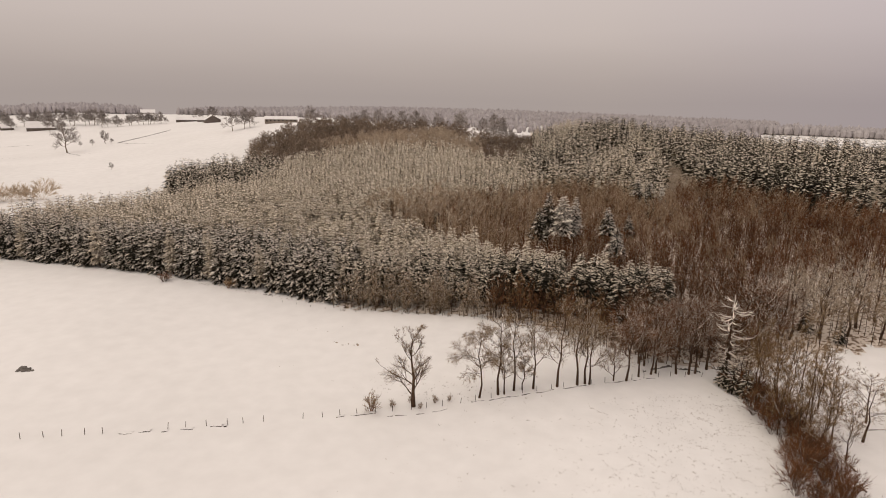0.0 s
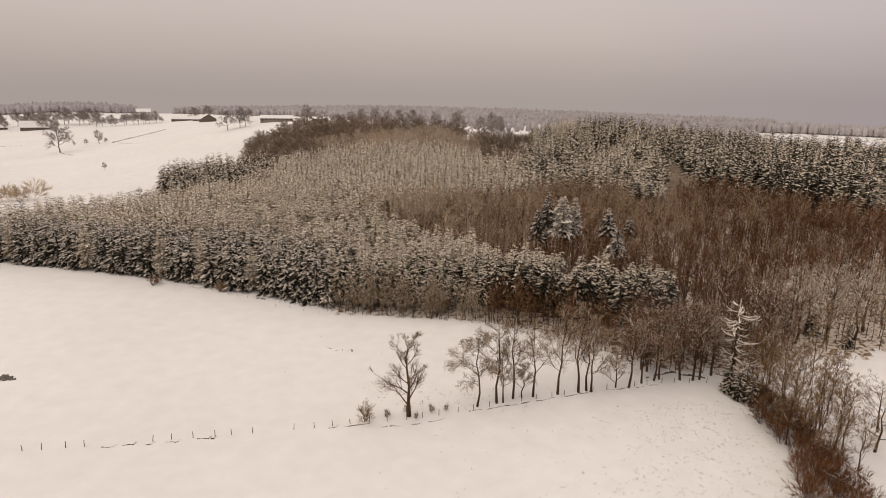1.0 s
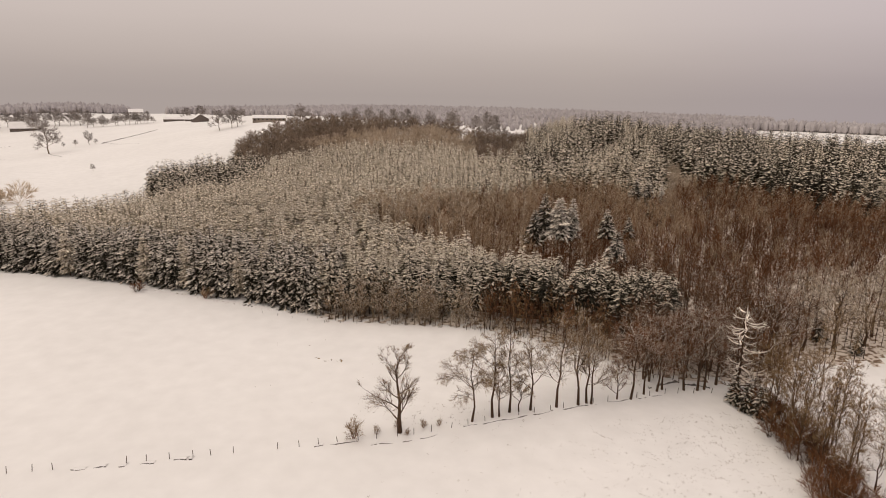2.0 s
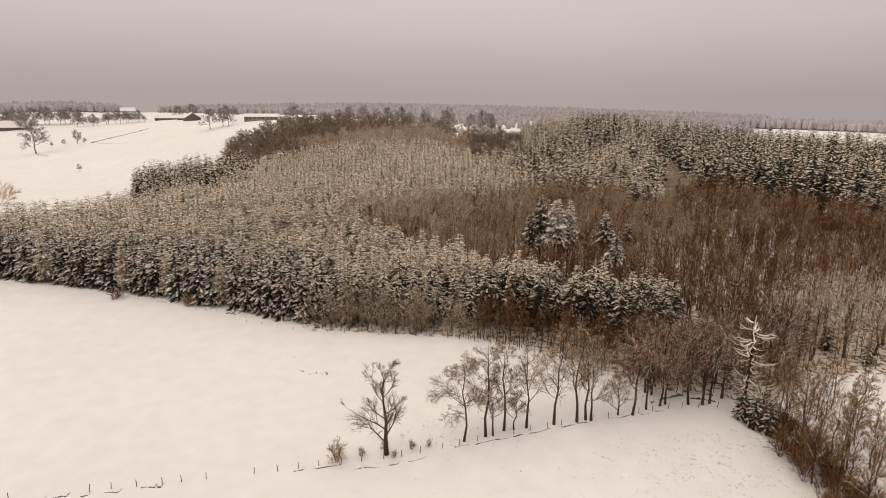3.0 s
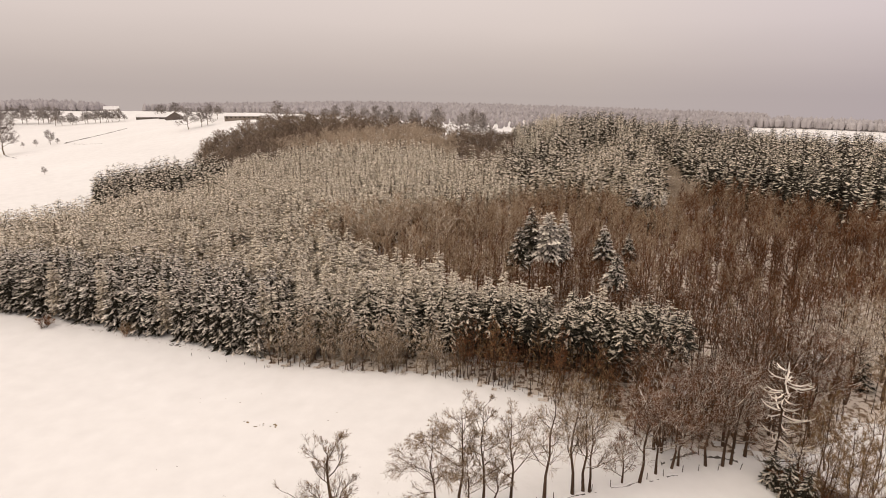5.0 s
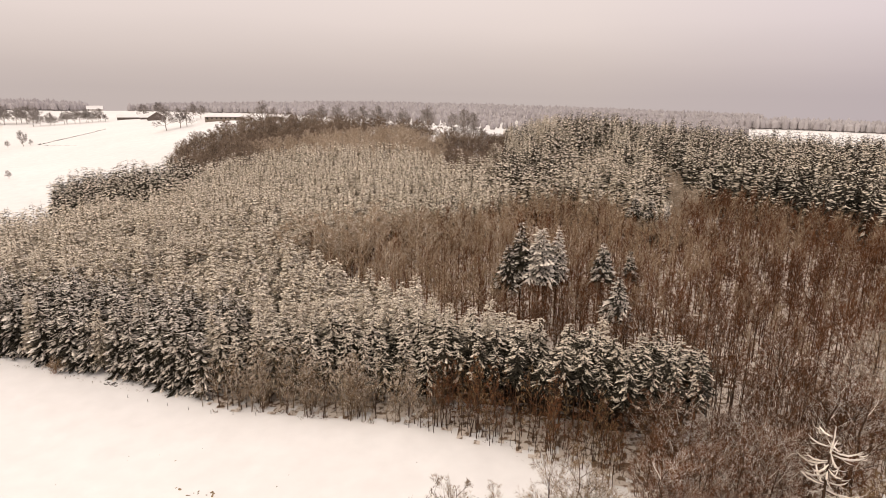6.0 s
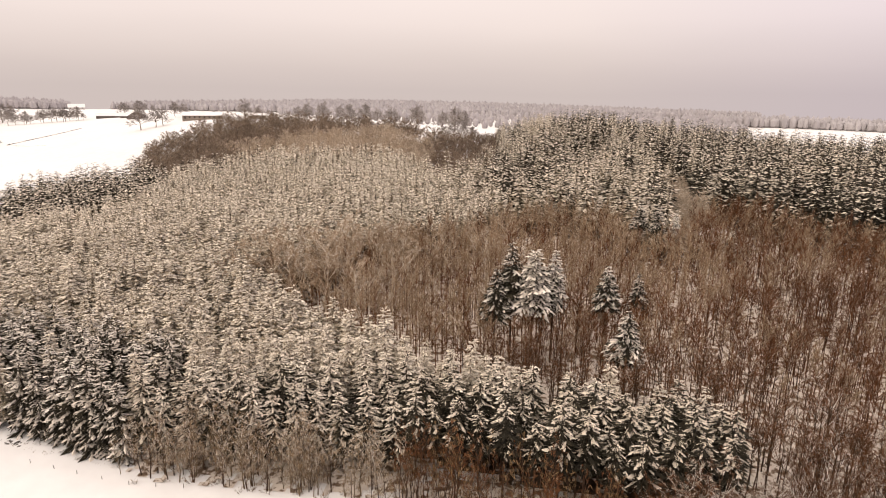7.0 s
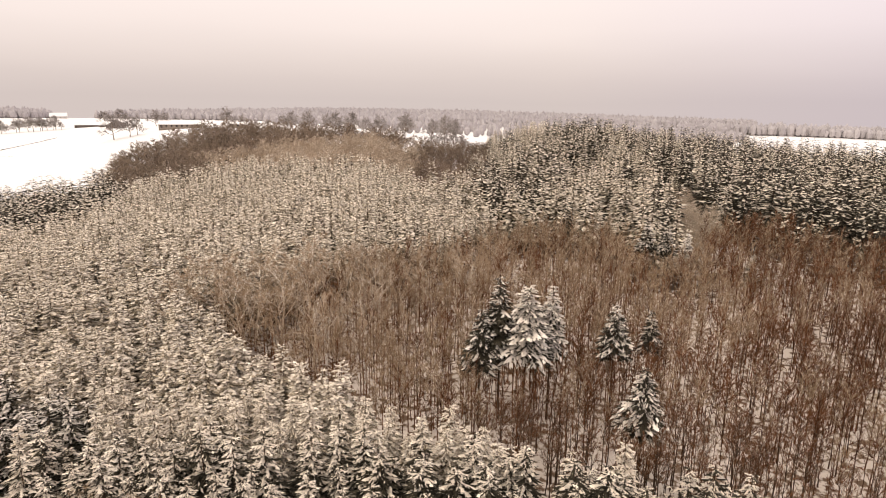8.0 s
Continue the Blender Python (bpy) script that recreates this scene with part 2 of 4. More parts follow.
def bough(verts, faces, mats, base, az, length, droop, load, detail):
    """One spruce branch: a drooping, roof-shaped spray of needles with pads of snow on its back and, close to, side sprays."""
    c, s = math.cos(az), math.sin(az)
    half = length * (rng.uniform(0.12, 0.18) if detail > 1 else rng.uniform(0.15, 0.24))
    lift = rng.uniform(0.02, 0.16)
    lean = rng.normal(0, 0.10)

    def at(along, across, up):
        across = across + lean * along * along / length
        verts.append((base[0] + along * c - across * s, base[1] + along * s + across * c, base[2] + up))
        return len(verts) - 1

    def drop(u):
        return lift * length * u - droop * length * u**1.8

    def strip(stations, widths, up, hang, mat, ragged, off=0.0):
        """A ridge with a flank falling away on either side, pointed at both ends."""
        first, last = stations[0], stations[-1]
        was = (at(first * length, off, drop(first) + up * 0.5),) * 3
        for u, w in zip(stations[1:-1], widths):
            le, ri = (w * rng.uniform(1 - ragged, 1 + ragged) for _ in range(2))
            now = (at(u * length - 0.3 * le, off + le, drop(u) - hang * le), at(u * length, off, drop(u) + up), at(u * length - 0.3 * ri, off - ri, drop(u) - hang * ri))
            if was[0] == was[1]:
                faces.extend([(was[1], now[1], now[0]), (was[1], now[2], now[1])])
                mats.extend([mat] * 2)
            else:
                faces.extend([(was[0], was[1], now[1]), (was[0], now[1], now[0]), (was[1], was[2], now[2]), (was[1], now[2], now[1])])
                mats.extend([mat] * 4)
            was = now
        tip = at(last * length, off, drop(last) + up * 0.3)
        faces.extend([(was[0], was[1], tip), (was[1], was[2], tip)])
        mats.extend([mat] * 2)

    def clumps(count, size):
        for k in range(count):
            u = 0.22 + 0.62 * (k + rng.uniform(0, 1)) / count
            wide, run = half * size * rng.uniform(0.6, 1.2), rng.uniform(0.16, 0.3)
            strip((u - run * 0.6, u, min(u + run, 1.03)), (wide,), 0.06 + 0.03 * length, 0.35, 2, 0.35, half * rng.uniform(-0.45, 0.45) * (1.1 - u))

    snowy = rng.random() < load
    if detail == 0:
        strip((0.08, 0.6, 1.04), (half,), 0.0, 0.55, 1, 0.3)
        if snowy:
            strip((rng.uniform(0.2, 0.4), 0.68, 1.0), (half * rng.uniform(0.7, 1.1),), 0.07 + 0.03 * length, 0.4, 2, 0.25)
        return
    if detail == 1:
        strip((0.06, 0.42, 0.8, 1.05), (half * 0.9, half * 0.8), 0.0, 0.6, 1, 0.35)
        if snowy:
            clumps(3, 1.0)
        return
    strip((0.05, 0.3, 0.55, 0.8, 1.05), (half * 0.6, half * 0.8, half * 0.6), 0.0, 0.6, 1, 0.4)
    if snowy:
        clumps(5, 0.9)
    for k in range(detail):
        u = 0.18 + 0.6 * (k + rng.uniform(0.1, 0.9)) / detail
        for side in (-1, 1):
            reach = length * rng.uniform(0.22, 0.38) * (1.15 - 0.8 * abs(u - 0.4))
            fwd, z, low = reach * rng.uniform(0.5, 1.1), drop(u), rng.uniform(0.25, 0.7) * reach
            spray = [at((u - 0.08) * length, 0, z), at((u + 0.10) * length, 0, drop(u + 0.1)), at(u * length + fwd, side * reach, z - low)]
            faces.append(spray if side > 0 else spray[::-1])
            mats.append(1)
            if rng.random() < load * 0.8:
                w = reach * rng.uniform(0.17, 0.28)
                a, b = at(u * length + 0.3 * fwd, side * reach * 0.3, z - 0.2 * low + 0.07), at(u * length + fwd * 0.98, side * reach * 0.98, z - 0.94 * low + 0.04)
                m, n = at(u * length + 0.62 * fwd + w, side * reach * 0.62, z - 0.55 * low + 0.05), at(u * length + 0.62 * fwd - w, side * reach * 0.62, z - 0.55 * low + 0.05)
                faces.extend([(a, m, b), (a, b, n)] if side > 0 else [(a, b, m), (a, n, b)])
                mats.extend([2, 2])


def spruce_shape(tall, wide, rings, per, load, bare=0.1, detail=1, only=None, taper=0.75, shade=0.0):
    """A spruce: stem and whorls of drooping branches. only: the height from which a crowded tree keeps branches; shade: how much less
    snow the low branches carry. Materials: 0 bark, 1 needles, 2 snow."""
    sh = Shape()
    lean = rng.normal(0, 0.012, 2) * tall
    tube(sh, [(0, 0, -0.3), (lean[0] * 0.5, lean[1] * 0.5, tall * 0.55), (lean[0], lean[1], tall * 0.945)], [0.18, 0.12 if bare > 0.3 else 0.08, 0.02], 5 if detail > 1 else 3, 0)
    z0 = bare * tall if only is None else only * tall
    for i in range(rings):
        u = (i + rng.uniform(-0.25, 0.25)) / rings
        z = z0 + max(0, u) * (tall * 0.95 - z0)
        h = max((z - bare * tall) / (tall * (1 - bare)), 0.0)
        reach = wide * (max(1 - h, 0.0) ** taper) * min(1.0, 0.75 + 1.5 * h) + 0.3
        n = max(5, round(per * (0.62 + 0.45 * (1 - h))))
        gap = (tall * 0.95 - z0) / rings
        cx, cy = lean[0] * z / tall, lean[1] * z / tall
        turn = rng.uniform(0, 6.3)
        v, f, m = [], [], []
        for j in range(n):
            az = turn + 6.283 * (j + rng.uniform(-0.35, 0.35)) / n
            steep = rng.uniform(0.12, 0.46) * (1.15 - 0.6 * h) if h < 0.9 else rng.uniform(-0.3, 0.25)
            bough(v, f, m, (cx, cy, z + rng.uniform(-0.4, 0.4) * gap), az, reach * rng.uniform(0.72, 1.22), steep, load * (1 - shade * (1 - h) ** 0.8), detail)
        sh.add(v, f, m)
    return sh.arrays()


def limb(sh, base, way, length, radius, depth, sides, rise, snow_chance, twig_wide, seg=3, spread=0.75, kids=(5, 5, 5), stretch=1.7):
    """A limb and all that grows from it. Materials: 0 bark, 1 twigs, 2 snow."""
    way = np.asarray(way, float)
    p, pts, rad = np.asarray(base, float), [base], [radius]
    for i in range(seg):
        way = way + rng.normal(0, 0.13, 3) + (0, 0, rise)
        way = way / np.linalg.norm(way)
        p = p + way * length / seg
        pts.append(p)
        rad.append(radius * (1 - 0.85 * (i + 1) / seg) + 0.006)
    mat = 0 if depth > 0 else 1
    tube(sh, pts, rad, sides, mat, 2, snow_chance)
    pts = np.array(pts)
    if depth == 0:
        return
    for k in range(kids[-depth]):
        u = rng.uniform(0.22, 1.0) * seg
        i = min(int(u), seg - 1)
        b = pts[i] + (pts[i + 1] - pts[i]) * (u - i)
        turn = rng.normal(0, 1, 3)
        main = (pts[i + 1] - pts[i]) / np.linalg.norm(pts[i + 1] - pts[i])
        turn = turn - main * (turn @ main)
        turn = turn / np.linalg.norm(turn)
        w = main + turn * rng.uniform(0.5, 1.2) * spread
        w = w / np.linalg.norm(w)
        ll = length * rng.uniform(0.35, 0.62) * (1.1 - 0.45 * u / seg) * (stretch if depth == 1 else 1.12)
        if depth == 1:
            twig(sh, b, w, ll, twig_wide, snow_chance)
        else:
            limb(sh, b, w, ll, radius * 0.5 * (1.1 - 0.6 * u / seg), depth - 1, 3, rise, snow_chance, twig_wide, 2, spread, kids, stretch)


def twig(sh, base, way, length, wide, snow_chance):
    """A fine twig: a thin three-sided spike."""
    way = np.asarray(way, float)
    side = np.cross(way, rng.normal(0, 1, 3))
    side = side / (np.linalg.norm(side) + 1e-9) * wide
    tip = np.asarray(base) + way * length + (0, 0, -0.05 * length)
    mid = np.asarray(base)
    on = 2 if rng.random() < snow_chance * 0.2 else 1
    sh.add([mid + side, mid - side, tip], [(0, 1, 2)], on)


def bare_shape(tall, crown, boughs, kids, sides, snow_chance, twig_wide, rise=0.12, low=0.35, thick=0.16, depth=2, spread=0.75, slant=0.9, seg=3, crook=0.02, stretch=1.7):
    """A leafless tree with a leading stem, boughs and twigs."""
    sh = Shape()
    pts, rad, n = [np.array([0, 0, -0.3])], [thick * 1.25], 5
    drift = rng.normal(0, 2.0 * crook, 2)
    for i in range(1, n + 1):
        u = i / n
        pts.append(np.array([drift[0] * tall * u + rng.normal(0, crook) * tall, drift[1] * tall * u + rng.normal(0, crook) * tall, tall * u * 0.95]))
        rad.append(thick * (1 - 0.93 * u))
    tube(sh, pts, rad, sides, 0, 2, snow_chance)
    pts = np.array(pts)
    for b in range(boughs):
        u = low + (0.97 - low) * (b + rng.uniform(0, 1)) / boughs
        i = min(int(u * n), n - 1)
        base = pts[i] + (pts[i + 1] - pts[i]) * (u * n - i)
        az = b * 2.4 + rng.uniform(-0.5, 0.5)
        s = slant * rng.uniform(0.7, 1.25)
        way = np.array([math.cos(az) * s, math.sin(az) * s, rng.uniform(0.35, 1.0)])
        way = way / np.linalg.norm(way)
        ll = crown * rng.uniform(0.75, 1.2) * (1.15 - 0.75 * (u - low) / (1 - low))
        limb(sh, base, way, ll, thick * 0.42 * (1.15 - 0.8 * u), depth, 3, rise, snow_chance, twig_wide, seg, spread, kids, stretch)
    return sh.arrays()


def shrub_shape(tall, stems, kids=(4, 6), snow_chance=0.2, wide=0.018, spread=0.5):
    sh = Shape()
    for i in range(stems):
        az = i * 2.4 + rng.uniform(-0.5, 0.5)
        lean = rng.uniform(0.15, 0.9) * spread * 1.6
        way = np.array([math.cos(az) * lean, math.sin(az) * lean, 1.0])
        limb(sh, np.array([math.cos(az) * 0.2, math.sin(az) * 0.2, -0.15]), way / np.linalg.norm(way), tall * rng.uniform(0.65, 1.1), 0.035, 2, 3, 0.05, snow_chance, wide, 3, 0.6, kids)
    return sh.arrays()


def stand(name, kinds, places, mats, label, category):
    """Many trees past counting, joined. places: rows of x, y, turn, size, kind."""
    vs, fs, ms, n = [], [], [], 0
    places = np.asarray(places, float)
    z = height(places[:, 0], places[:, 1])
    for k, (v, f, m) in enumerate(kinds):
        sel = places[:, 4] == k
        if not sel.any():
            continue
        q, zz = places[sel], z[sel]
        c, s, g = np.cos(q[:, 2]), np.sin(q[:, 2]), q[:, 3]
        wide = g * (0.88 + 0.24 * np.abs(np.sin(q[:, 0] * 12.9 + q[:, 1] * 78.2)))
        x = (v[None, :, 0] * c[:, None] - v[None, :, 1] * s[:, None]) * wide[:, None] + q[:, 0, None]
        y = (v[None, :, 0] * s[:, None] + v[None, :, 1] * c[:, None]) * wide[:, None] + q[:, 1, None]
        w = v[None, :, 2] * g[:, None] + zz[:, None]
        vs.append(np.stack([x, y, w], -1).reshape(-1, 3))
        fs.append((f[None] + (np.arange(len(q)) * len(v))[:, None, None] + n).reshape(-1, 3))
        ms.append(np.tile(m, len(q)))
        n += len(q) * len(v)
    ob = new(name, mesh_of(name, np.concatenate(vs), np.concatenate(fs), mats, np.concatenate(ms)))
    return tagged(ob, label, category, kind="stuff")


def split(name, arrays, mats, names):
    """The meshes of one tree's parts, one for each material."""
    v, f, m = arrays
    out = []
    for k, mat in enumerate(mats):
        ff = f[m == k]
        if len(ff) == 0:
            out.append(None)
            continue
        used, inv = np.unique(ff, return_inverse=True)
        out.append(mesh_of(f"{name}_{names[k]}", v[used], inv.reshape(-1, 3), [mat]))
    return out


def tree(name, meshes, names, x, y, turn, size, label, category="tree", group="", sink=0.0):
    e = new(name)
    e.matrix_basis = pose(x, y, float(height(x, y)) - sink, 0, 0, math.degrees(turn)) @ Matrix.Scale(size, 4)
    for me, n in zip(meshes, names):
        if me is not None:
            p = part(n, me, e)
            if n == "snow_cover" or (name == "snow_larch" and n == "crown"):
                tagged(p, kind="stuff")
    return tagged(e, label, category, group)


def inside(poly, x, y):
    hit = np.zeros(np.shape(x), bool)
    for (x0, y0), (x1, y1) in zip(poly, poly[1:] + poly[:1]):
        cross = ((y0 > y) != (y1 > y)) & (x < (x1 - x0) * (y - y0) / (y1 - y0 + 1e-12) + x0)
        hit ^= cross
    return hit


def scatter(poly, gap, jitter, rows_turn=0.0):
    """Places in a planted grid with jitter, inside an outline."""
    p = np.array(poly, float)
    c = p.mean(0)
    r = np.abs(p - c).max() * 1.5
    a, b = np.meshgrid(np.arange(-r, r, gap), np.arange(-r, r, gap))
    b = b + (np.arange(a.shape[1]) % 2)[None] * gap * 0.5
    a, b = a.ravel() + rng.normal(0, jitter * gap, a.size), b.ravel() + rng.normal(0, jitter * gap, a.size)
    ct, st = math.cos(rows_turn), math.sin(rows_turn)
    x, y = c[0] + a * ct - b * st, c[1] + a * st + b * ct
    ok = inside(poly, x, y)
    return np.stack([x[ok], y[ok]], 1)


def in_sight(xy):
    """The part of a wood on the near side of its eastern limit."""
    return xy[xy[:, 0] < 0.47 * (xy[:, 1] + 4) + 9]


def dress(xy, kinds, lo, hi):
    n = len(xy)
    return np.column_stack([xy, rng.uniform(0, 6.28, n), rng.uniform(lo, hi, n), rng.integers(0, kinds, n)])


# ---------------------------------------------------------------- woods: outlines in plan
PLANTATION = [(-206, 170), (-188, 168.5), (-151, 164), (-121, 160), (-100, 158), (-81, 156), (-62, 153), (-18, 154.5), (-8, 152), (4, 150), (18, 148), (27, 150), (31, 157), (26, 163), (6, 164), (-7, 168), (-24, 175), (-45, 187), (-63, 202), (-51, 213), (-42, 231), (-17, 245), (-8, 262), (-23, 290), (-44, 324), (-60, 346), (-128, 346), (-165, 328), (-196, 310), (-180, 262), (-176, 242), (-183, 216), (-206, 200)]
HILL_WOOD = [(-34, 320), (-23, 292), (-8, 270), (12, 276), (30, 274), (34, 252), (44, 254), (47, 280), (53, 316), (57, 316), (61, 300), (66, 288), (72, 278), (78, 270), (83, 262), (90, 257), (112, 238), (150, 215), (230, 200), (230, 400), (150, 470), (100, 540), (30, 590), (-26, 520), (-28, 400)]
RED_WOOD = [(-64, 350), (-44, 326), (-32, 318), (-23, 330), (-20, 400), (-22, 470), (-58, 450)]
BROWN_WOOD = [(31, 161), (6, 167), (-7, 171), (-24, 179), (-45, 191), (-63, 206), (-50, 215), (-41, 234), (-16, 248), (-7, 264), (10, 271), (31, 268), (33, 246), (46, 250), (50, 272), (58, 280), (65, 280), (71, 274), (77, 266), (82, 258), (89, 253), (111, 234), (149, 211), (230, 196), (230, 165), (130, 165), (95, 174), (80, 177), (66, 176), (54, 166), (48, 152), (38, 142), (34, 150)]
OLD_SPRUCES = [(-176, 260), (-194, 269), (-209, 291), (-213, 312), (-202, 320), (-176, 326), (-158, 322), (-148, 300), (-150, 280), (-160, 271)]
DOME_WOOD = [(-190, 348), (-166, 334), (-128, 350), (-60, 350), (-48, 336), (-52, 420), (-78, 470), (-150, 490), (-205, 475), (-216, 400)]


def wood_floor(poly, cell, mat, label, shift=0.0, lift=0.10, grow=0.0):
    """Sheet of litter and painted forest shade under the trees of a wood, lying on the ground; shift: how far it stays
    back from the southern edge.
    """
    p = np.array(poly, float)
    xs, ys = np.arange(p[:, 0].min() - grow, p[:, 0].max() + grow, cell), np.arange(p[:, 1].min() - grow, p[:, 1].max() + grow, cell)
    x, y = np.meshgrid(xs, ys)
    n = len(xs)
    wide = np.zeros(x.shape, bool)
    rx, ry = x + 1.6 * np.sin(1.1 * x + 2.3 * y) + 1.2 * np.sin(0.7 * y - 0.5 * x), y + 1.6 * np.sin(1.7 * x - 1.2 * y) + 1.2 * np.sin(0.6 * x + 0.4 * y)
    for dx, dy in ((0, 0), (grow, 0), (-grow, 0), (0, grow), (0, -grow)):
        wide |= inside(poly, rx + cell / 2 + dx, ry + cell / 2 + dy)
    keep = (wide & inside(poly, x + cell / 2, y + cell / 2 - shift) if shift else wide)[:-1, :-1] & (x < 0.47 * (y + 4) + 14)[:-1, :-1]
    a = (np.arange(len(ys) - 1)[:, None] * n + np.arange(n - 1)[None])[keep]
    quads = np.stack([a, a + 1, a + n + 1, a + n], 1)
    used, inv = np.unique(quads, return_inverse=True)
    v = np.stack([x, y, height(x, y) + lift + 0.04 * np.sin(x * 1.7) * np.sin(y * 1.3)], -1).reshape(-1, 3)[used]
    ob = new("wood_floor", mesh_of("wood_floor", v, inv.reshape(-1, 4), [mat], smooth=True))
    tagged(ob, label, "ground", kind="structure")


wood_floor(PLANTATION, 2.0, LITTER_SHADE, "dark needle litter and painted shade with snow flecks under spruces", 4.0, 0.16)
wood_floor(HILL_WOOD, 3.0, LITTER_SHADE, "dark needle litter and painted shade with snow flecks under spruces", 0, 0.12, 6.0)
wood_floor(BROWN_WOOD, 2.0, LEAF_LITTER_SHADE, "thin snow and brown leaf litter with painted shade", 0, 0.07, 3.0)
wood_floor(DOME_WOOD, 4.0, LEAF_LITTER_SHADE, "thin snow and brown leaf litter with painted shade")

wood_floor([(-16, 151), (-9, 147), (6, 143), (16, 139), (26, 134), (34, 138), (34, 152), (-8, 156)], 1.0, LEAF_LITTER_SHADE, "thin snow and brown leaf litter with painted shade under saplings", 0, 0.12)

wood_floor([(-60, 151), (-36, 149.4), (-12, 148.4), (-12, 161), (-60, 161)], 0.8, LEAF_LITTER_SHADE, "brown litter and painted shade on snow below young trees", 0, 0.13)

SPRUCE_MATS = [BARK, NEEDLE, SNOW_NEEDLE]
SPRUCE_PARTS = ["trunk", "crown", "snow_cover"]
BARE_PARTS = ["trunk", "crown", "snow_cover"]


def pick(meshes):
    return meshes[int(rng.integers(len(meshes)))]


# plantation: the edge trees one by one, the rest joined
far_spruce = [spruce_shape(16, 2.9, 10, 7, 0.6 + 0.055 * k, 0.12, 0, 0.46, 0.64, 0.2) for k in range(8)]
rim_spruce = [spruce_shape(16, 3.0, 13, 6, 0.7 + 0.03 * k, 0.05, 0, None, 0.6, 0.5) for k in range(6)]
mid_spruce = [spruce_shape(16, 3.0, 14, 8, 0.8 + 0.028 * k, 0.12, 1, 0.44, 0.66, 0.2) for k in range(8)]
near_spruce = [spruce_shape(16, 2.9, 20, 10, 0.95, 0.12, 2, None, 0.7, 0.35) for _ in range(7)]
dark_spruce = [spruce_shape(16, 2.6, 15, 8, 0.62, 0.5, 2, None, 0.68, 0.8) for _ in range(6)]
verge_spruce = [spruce_shape(16, 2.8, 17, 8, 0.92, 0.2, 2, None, 0.7, 0.6) for _ in range(5)]
near_meshes = [split("spruce", a, SPRUCE_MATS, SPRUCE_PARTS) for a in near_spruce]
# edge, verge and front trees carry flank shade in their near-black needles
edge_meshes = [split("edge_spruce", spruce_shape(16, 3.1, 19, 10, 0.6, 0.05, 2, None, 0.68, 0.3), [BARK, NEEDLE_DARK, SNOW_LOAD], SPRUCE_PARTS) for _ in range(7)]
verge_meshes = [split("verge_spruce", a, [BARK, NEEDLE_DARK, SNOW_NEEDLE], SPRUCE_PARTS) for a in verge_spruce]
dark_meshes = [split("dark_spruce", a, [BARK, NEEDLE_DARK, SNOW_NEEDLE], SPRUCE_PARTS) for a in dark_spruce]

EDGE_X, EDGE_Y = [-206, -188, -151, -121, -100, -81, -62, -18, -8, 4, 18, 27], [170, 168.5, 164, 160, 158, 156, 153, 154.5, 152, 150, 148, 150]
pl = scatter(PLANTATION, 3.3, 0.2, 0.25)
pl = pl[(pl[:, 1] - np.interp(pl[:, 0], EDGE_X, EDGE_Y) > 2.4) & ~inside(OLD_SPRUCES, pl[:, 0], pl[:, 1])]
front_x = np.arange(-204, 28, 3.5)
front_x = front_x + rng.uniform(-0.7, 0.7, len(front_x))
pl = np.vstack([np.column_stack([front_x, np.interp(front_x, EDGE_X, EDGE_Y) + rng.uniform(-0.5, 0.9, len(front_x))]), pl])
depth_in = pl[:, 1] - np.interp(pl[:, 0], EDGE_X, EDGE_Y)
rank = depth_in + 0.05 * np.abs(pl[:, 0] + 15) + 100 * (pl[:, 0] < -190)
chosen = np.zeros(len(pl), bool)
chosen[np.argsort(rank)[:298]] = True
for x, y in pl[chosen]:
    # shade along the wood front is put into the needle colour
    shade_toned = x > -17 and y < 160
    if shade_toned:
        tree("spruce_tree", pick(dark_meshes), SPRUCE_PARTS, x, y, rng.uniform(0, 6.28), rng.uniform(0.84, 1.1), "spruce with bare lower stem, snow pads and shade-dark needles", "tree", "plantation edge spruces")
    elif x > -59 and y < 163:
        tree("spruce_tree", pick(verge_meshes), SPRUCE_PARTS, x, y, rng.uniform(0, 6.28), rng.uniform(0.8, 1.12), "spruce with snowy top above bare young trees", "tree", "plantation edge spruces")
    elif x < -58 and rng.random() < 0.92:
        tree("spruce_tree", pick(edge_meshes), SPRUCE_PARTS, x, y, rng.uniform(0, 6.28), rng.uniform(0.86, 1.08), "spruce with clean snow pads and shade-dark needles at the field", "tree", "plantation edge spruces")
    else:
        tree("spruce_tree", pick(near_meshes), SPRUCE_PARTS, x, y, rng.uniform(0, 6.28), rng.uniform(0.86, 1.08), "snow-laden young spruce at the plantation edge", "tree", "plantation edge spruces")
rest = pl[~chosen]
rest = rest[rng.random(len(rest)) > 0.05]
near_rest = (rest[:, 1] + rng.normal(0, 12, len(rest)) < 222) & (rest[:, 0] + rng.normal(0, 10, len(rest)) > -118)
stand("spruce_plantation", mid_spruce, dress(rest[near_rest], 8, 0.74, 1.14), SPRUCE_MATS, "dense snow-dusted spruce plantation", "forest")
rim = ~near_rest & ~(inside(PLANTATION, rest[:, 0] - 6, rest[:, 1] - 4) & inside(PLANTATION, rest[:, 0] - 5, rest[:, 1] + 4))
# dark needles paint in the shade on the rim's outer side
stand("spruce_plantation", rim_spruce, dress(rest[rim], 6, 0.85, 1.15), [BARK, NEEDLE_DARK, SNOW_NEEDLE], "spruces with shade-dark needles on the outer rim of a plantation", "forest")
stand("spruce_plantation", far_spruce, dress(rest[~near_rest & ~rim], 8, 0.74, 1.14), SPRUCE_MATS, "dense snow-dusted spruce plantation", "forest")

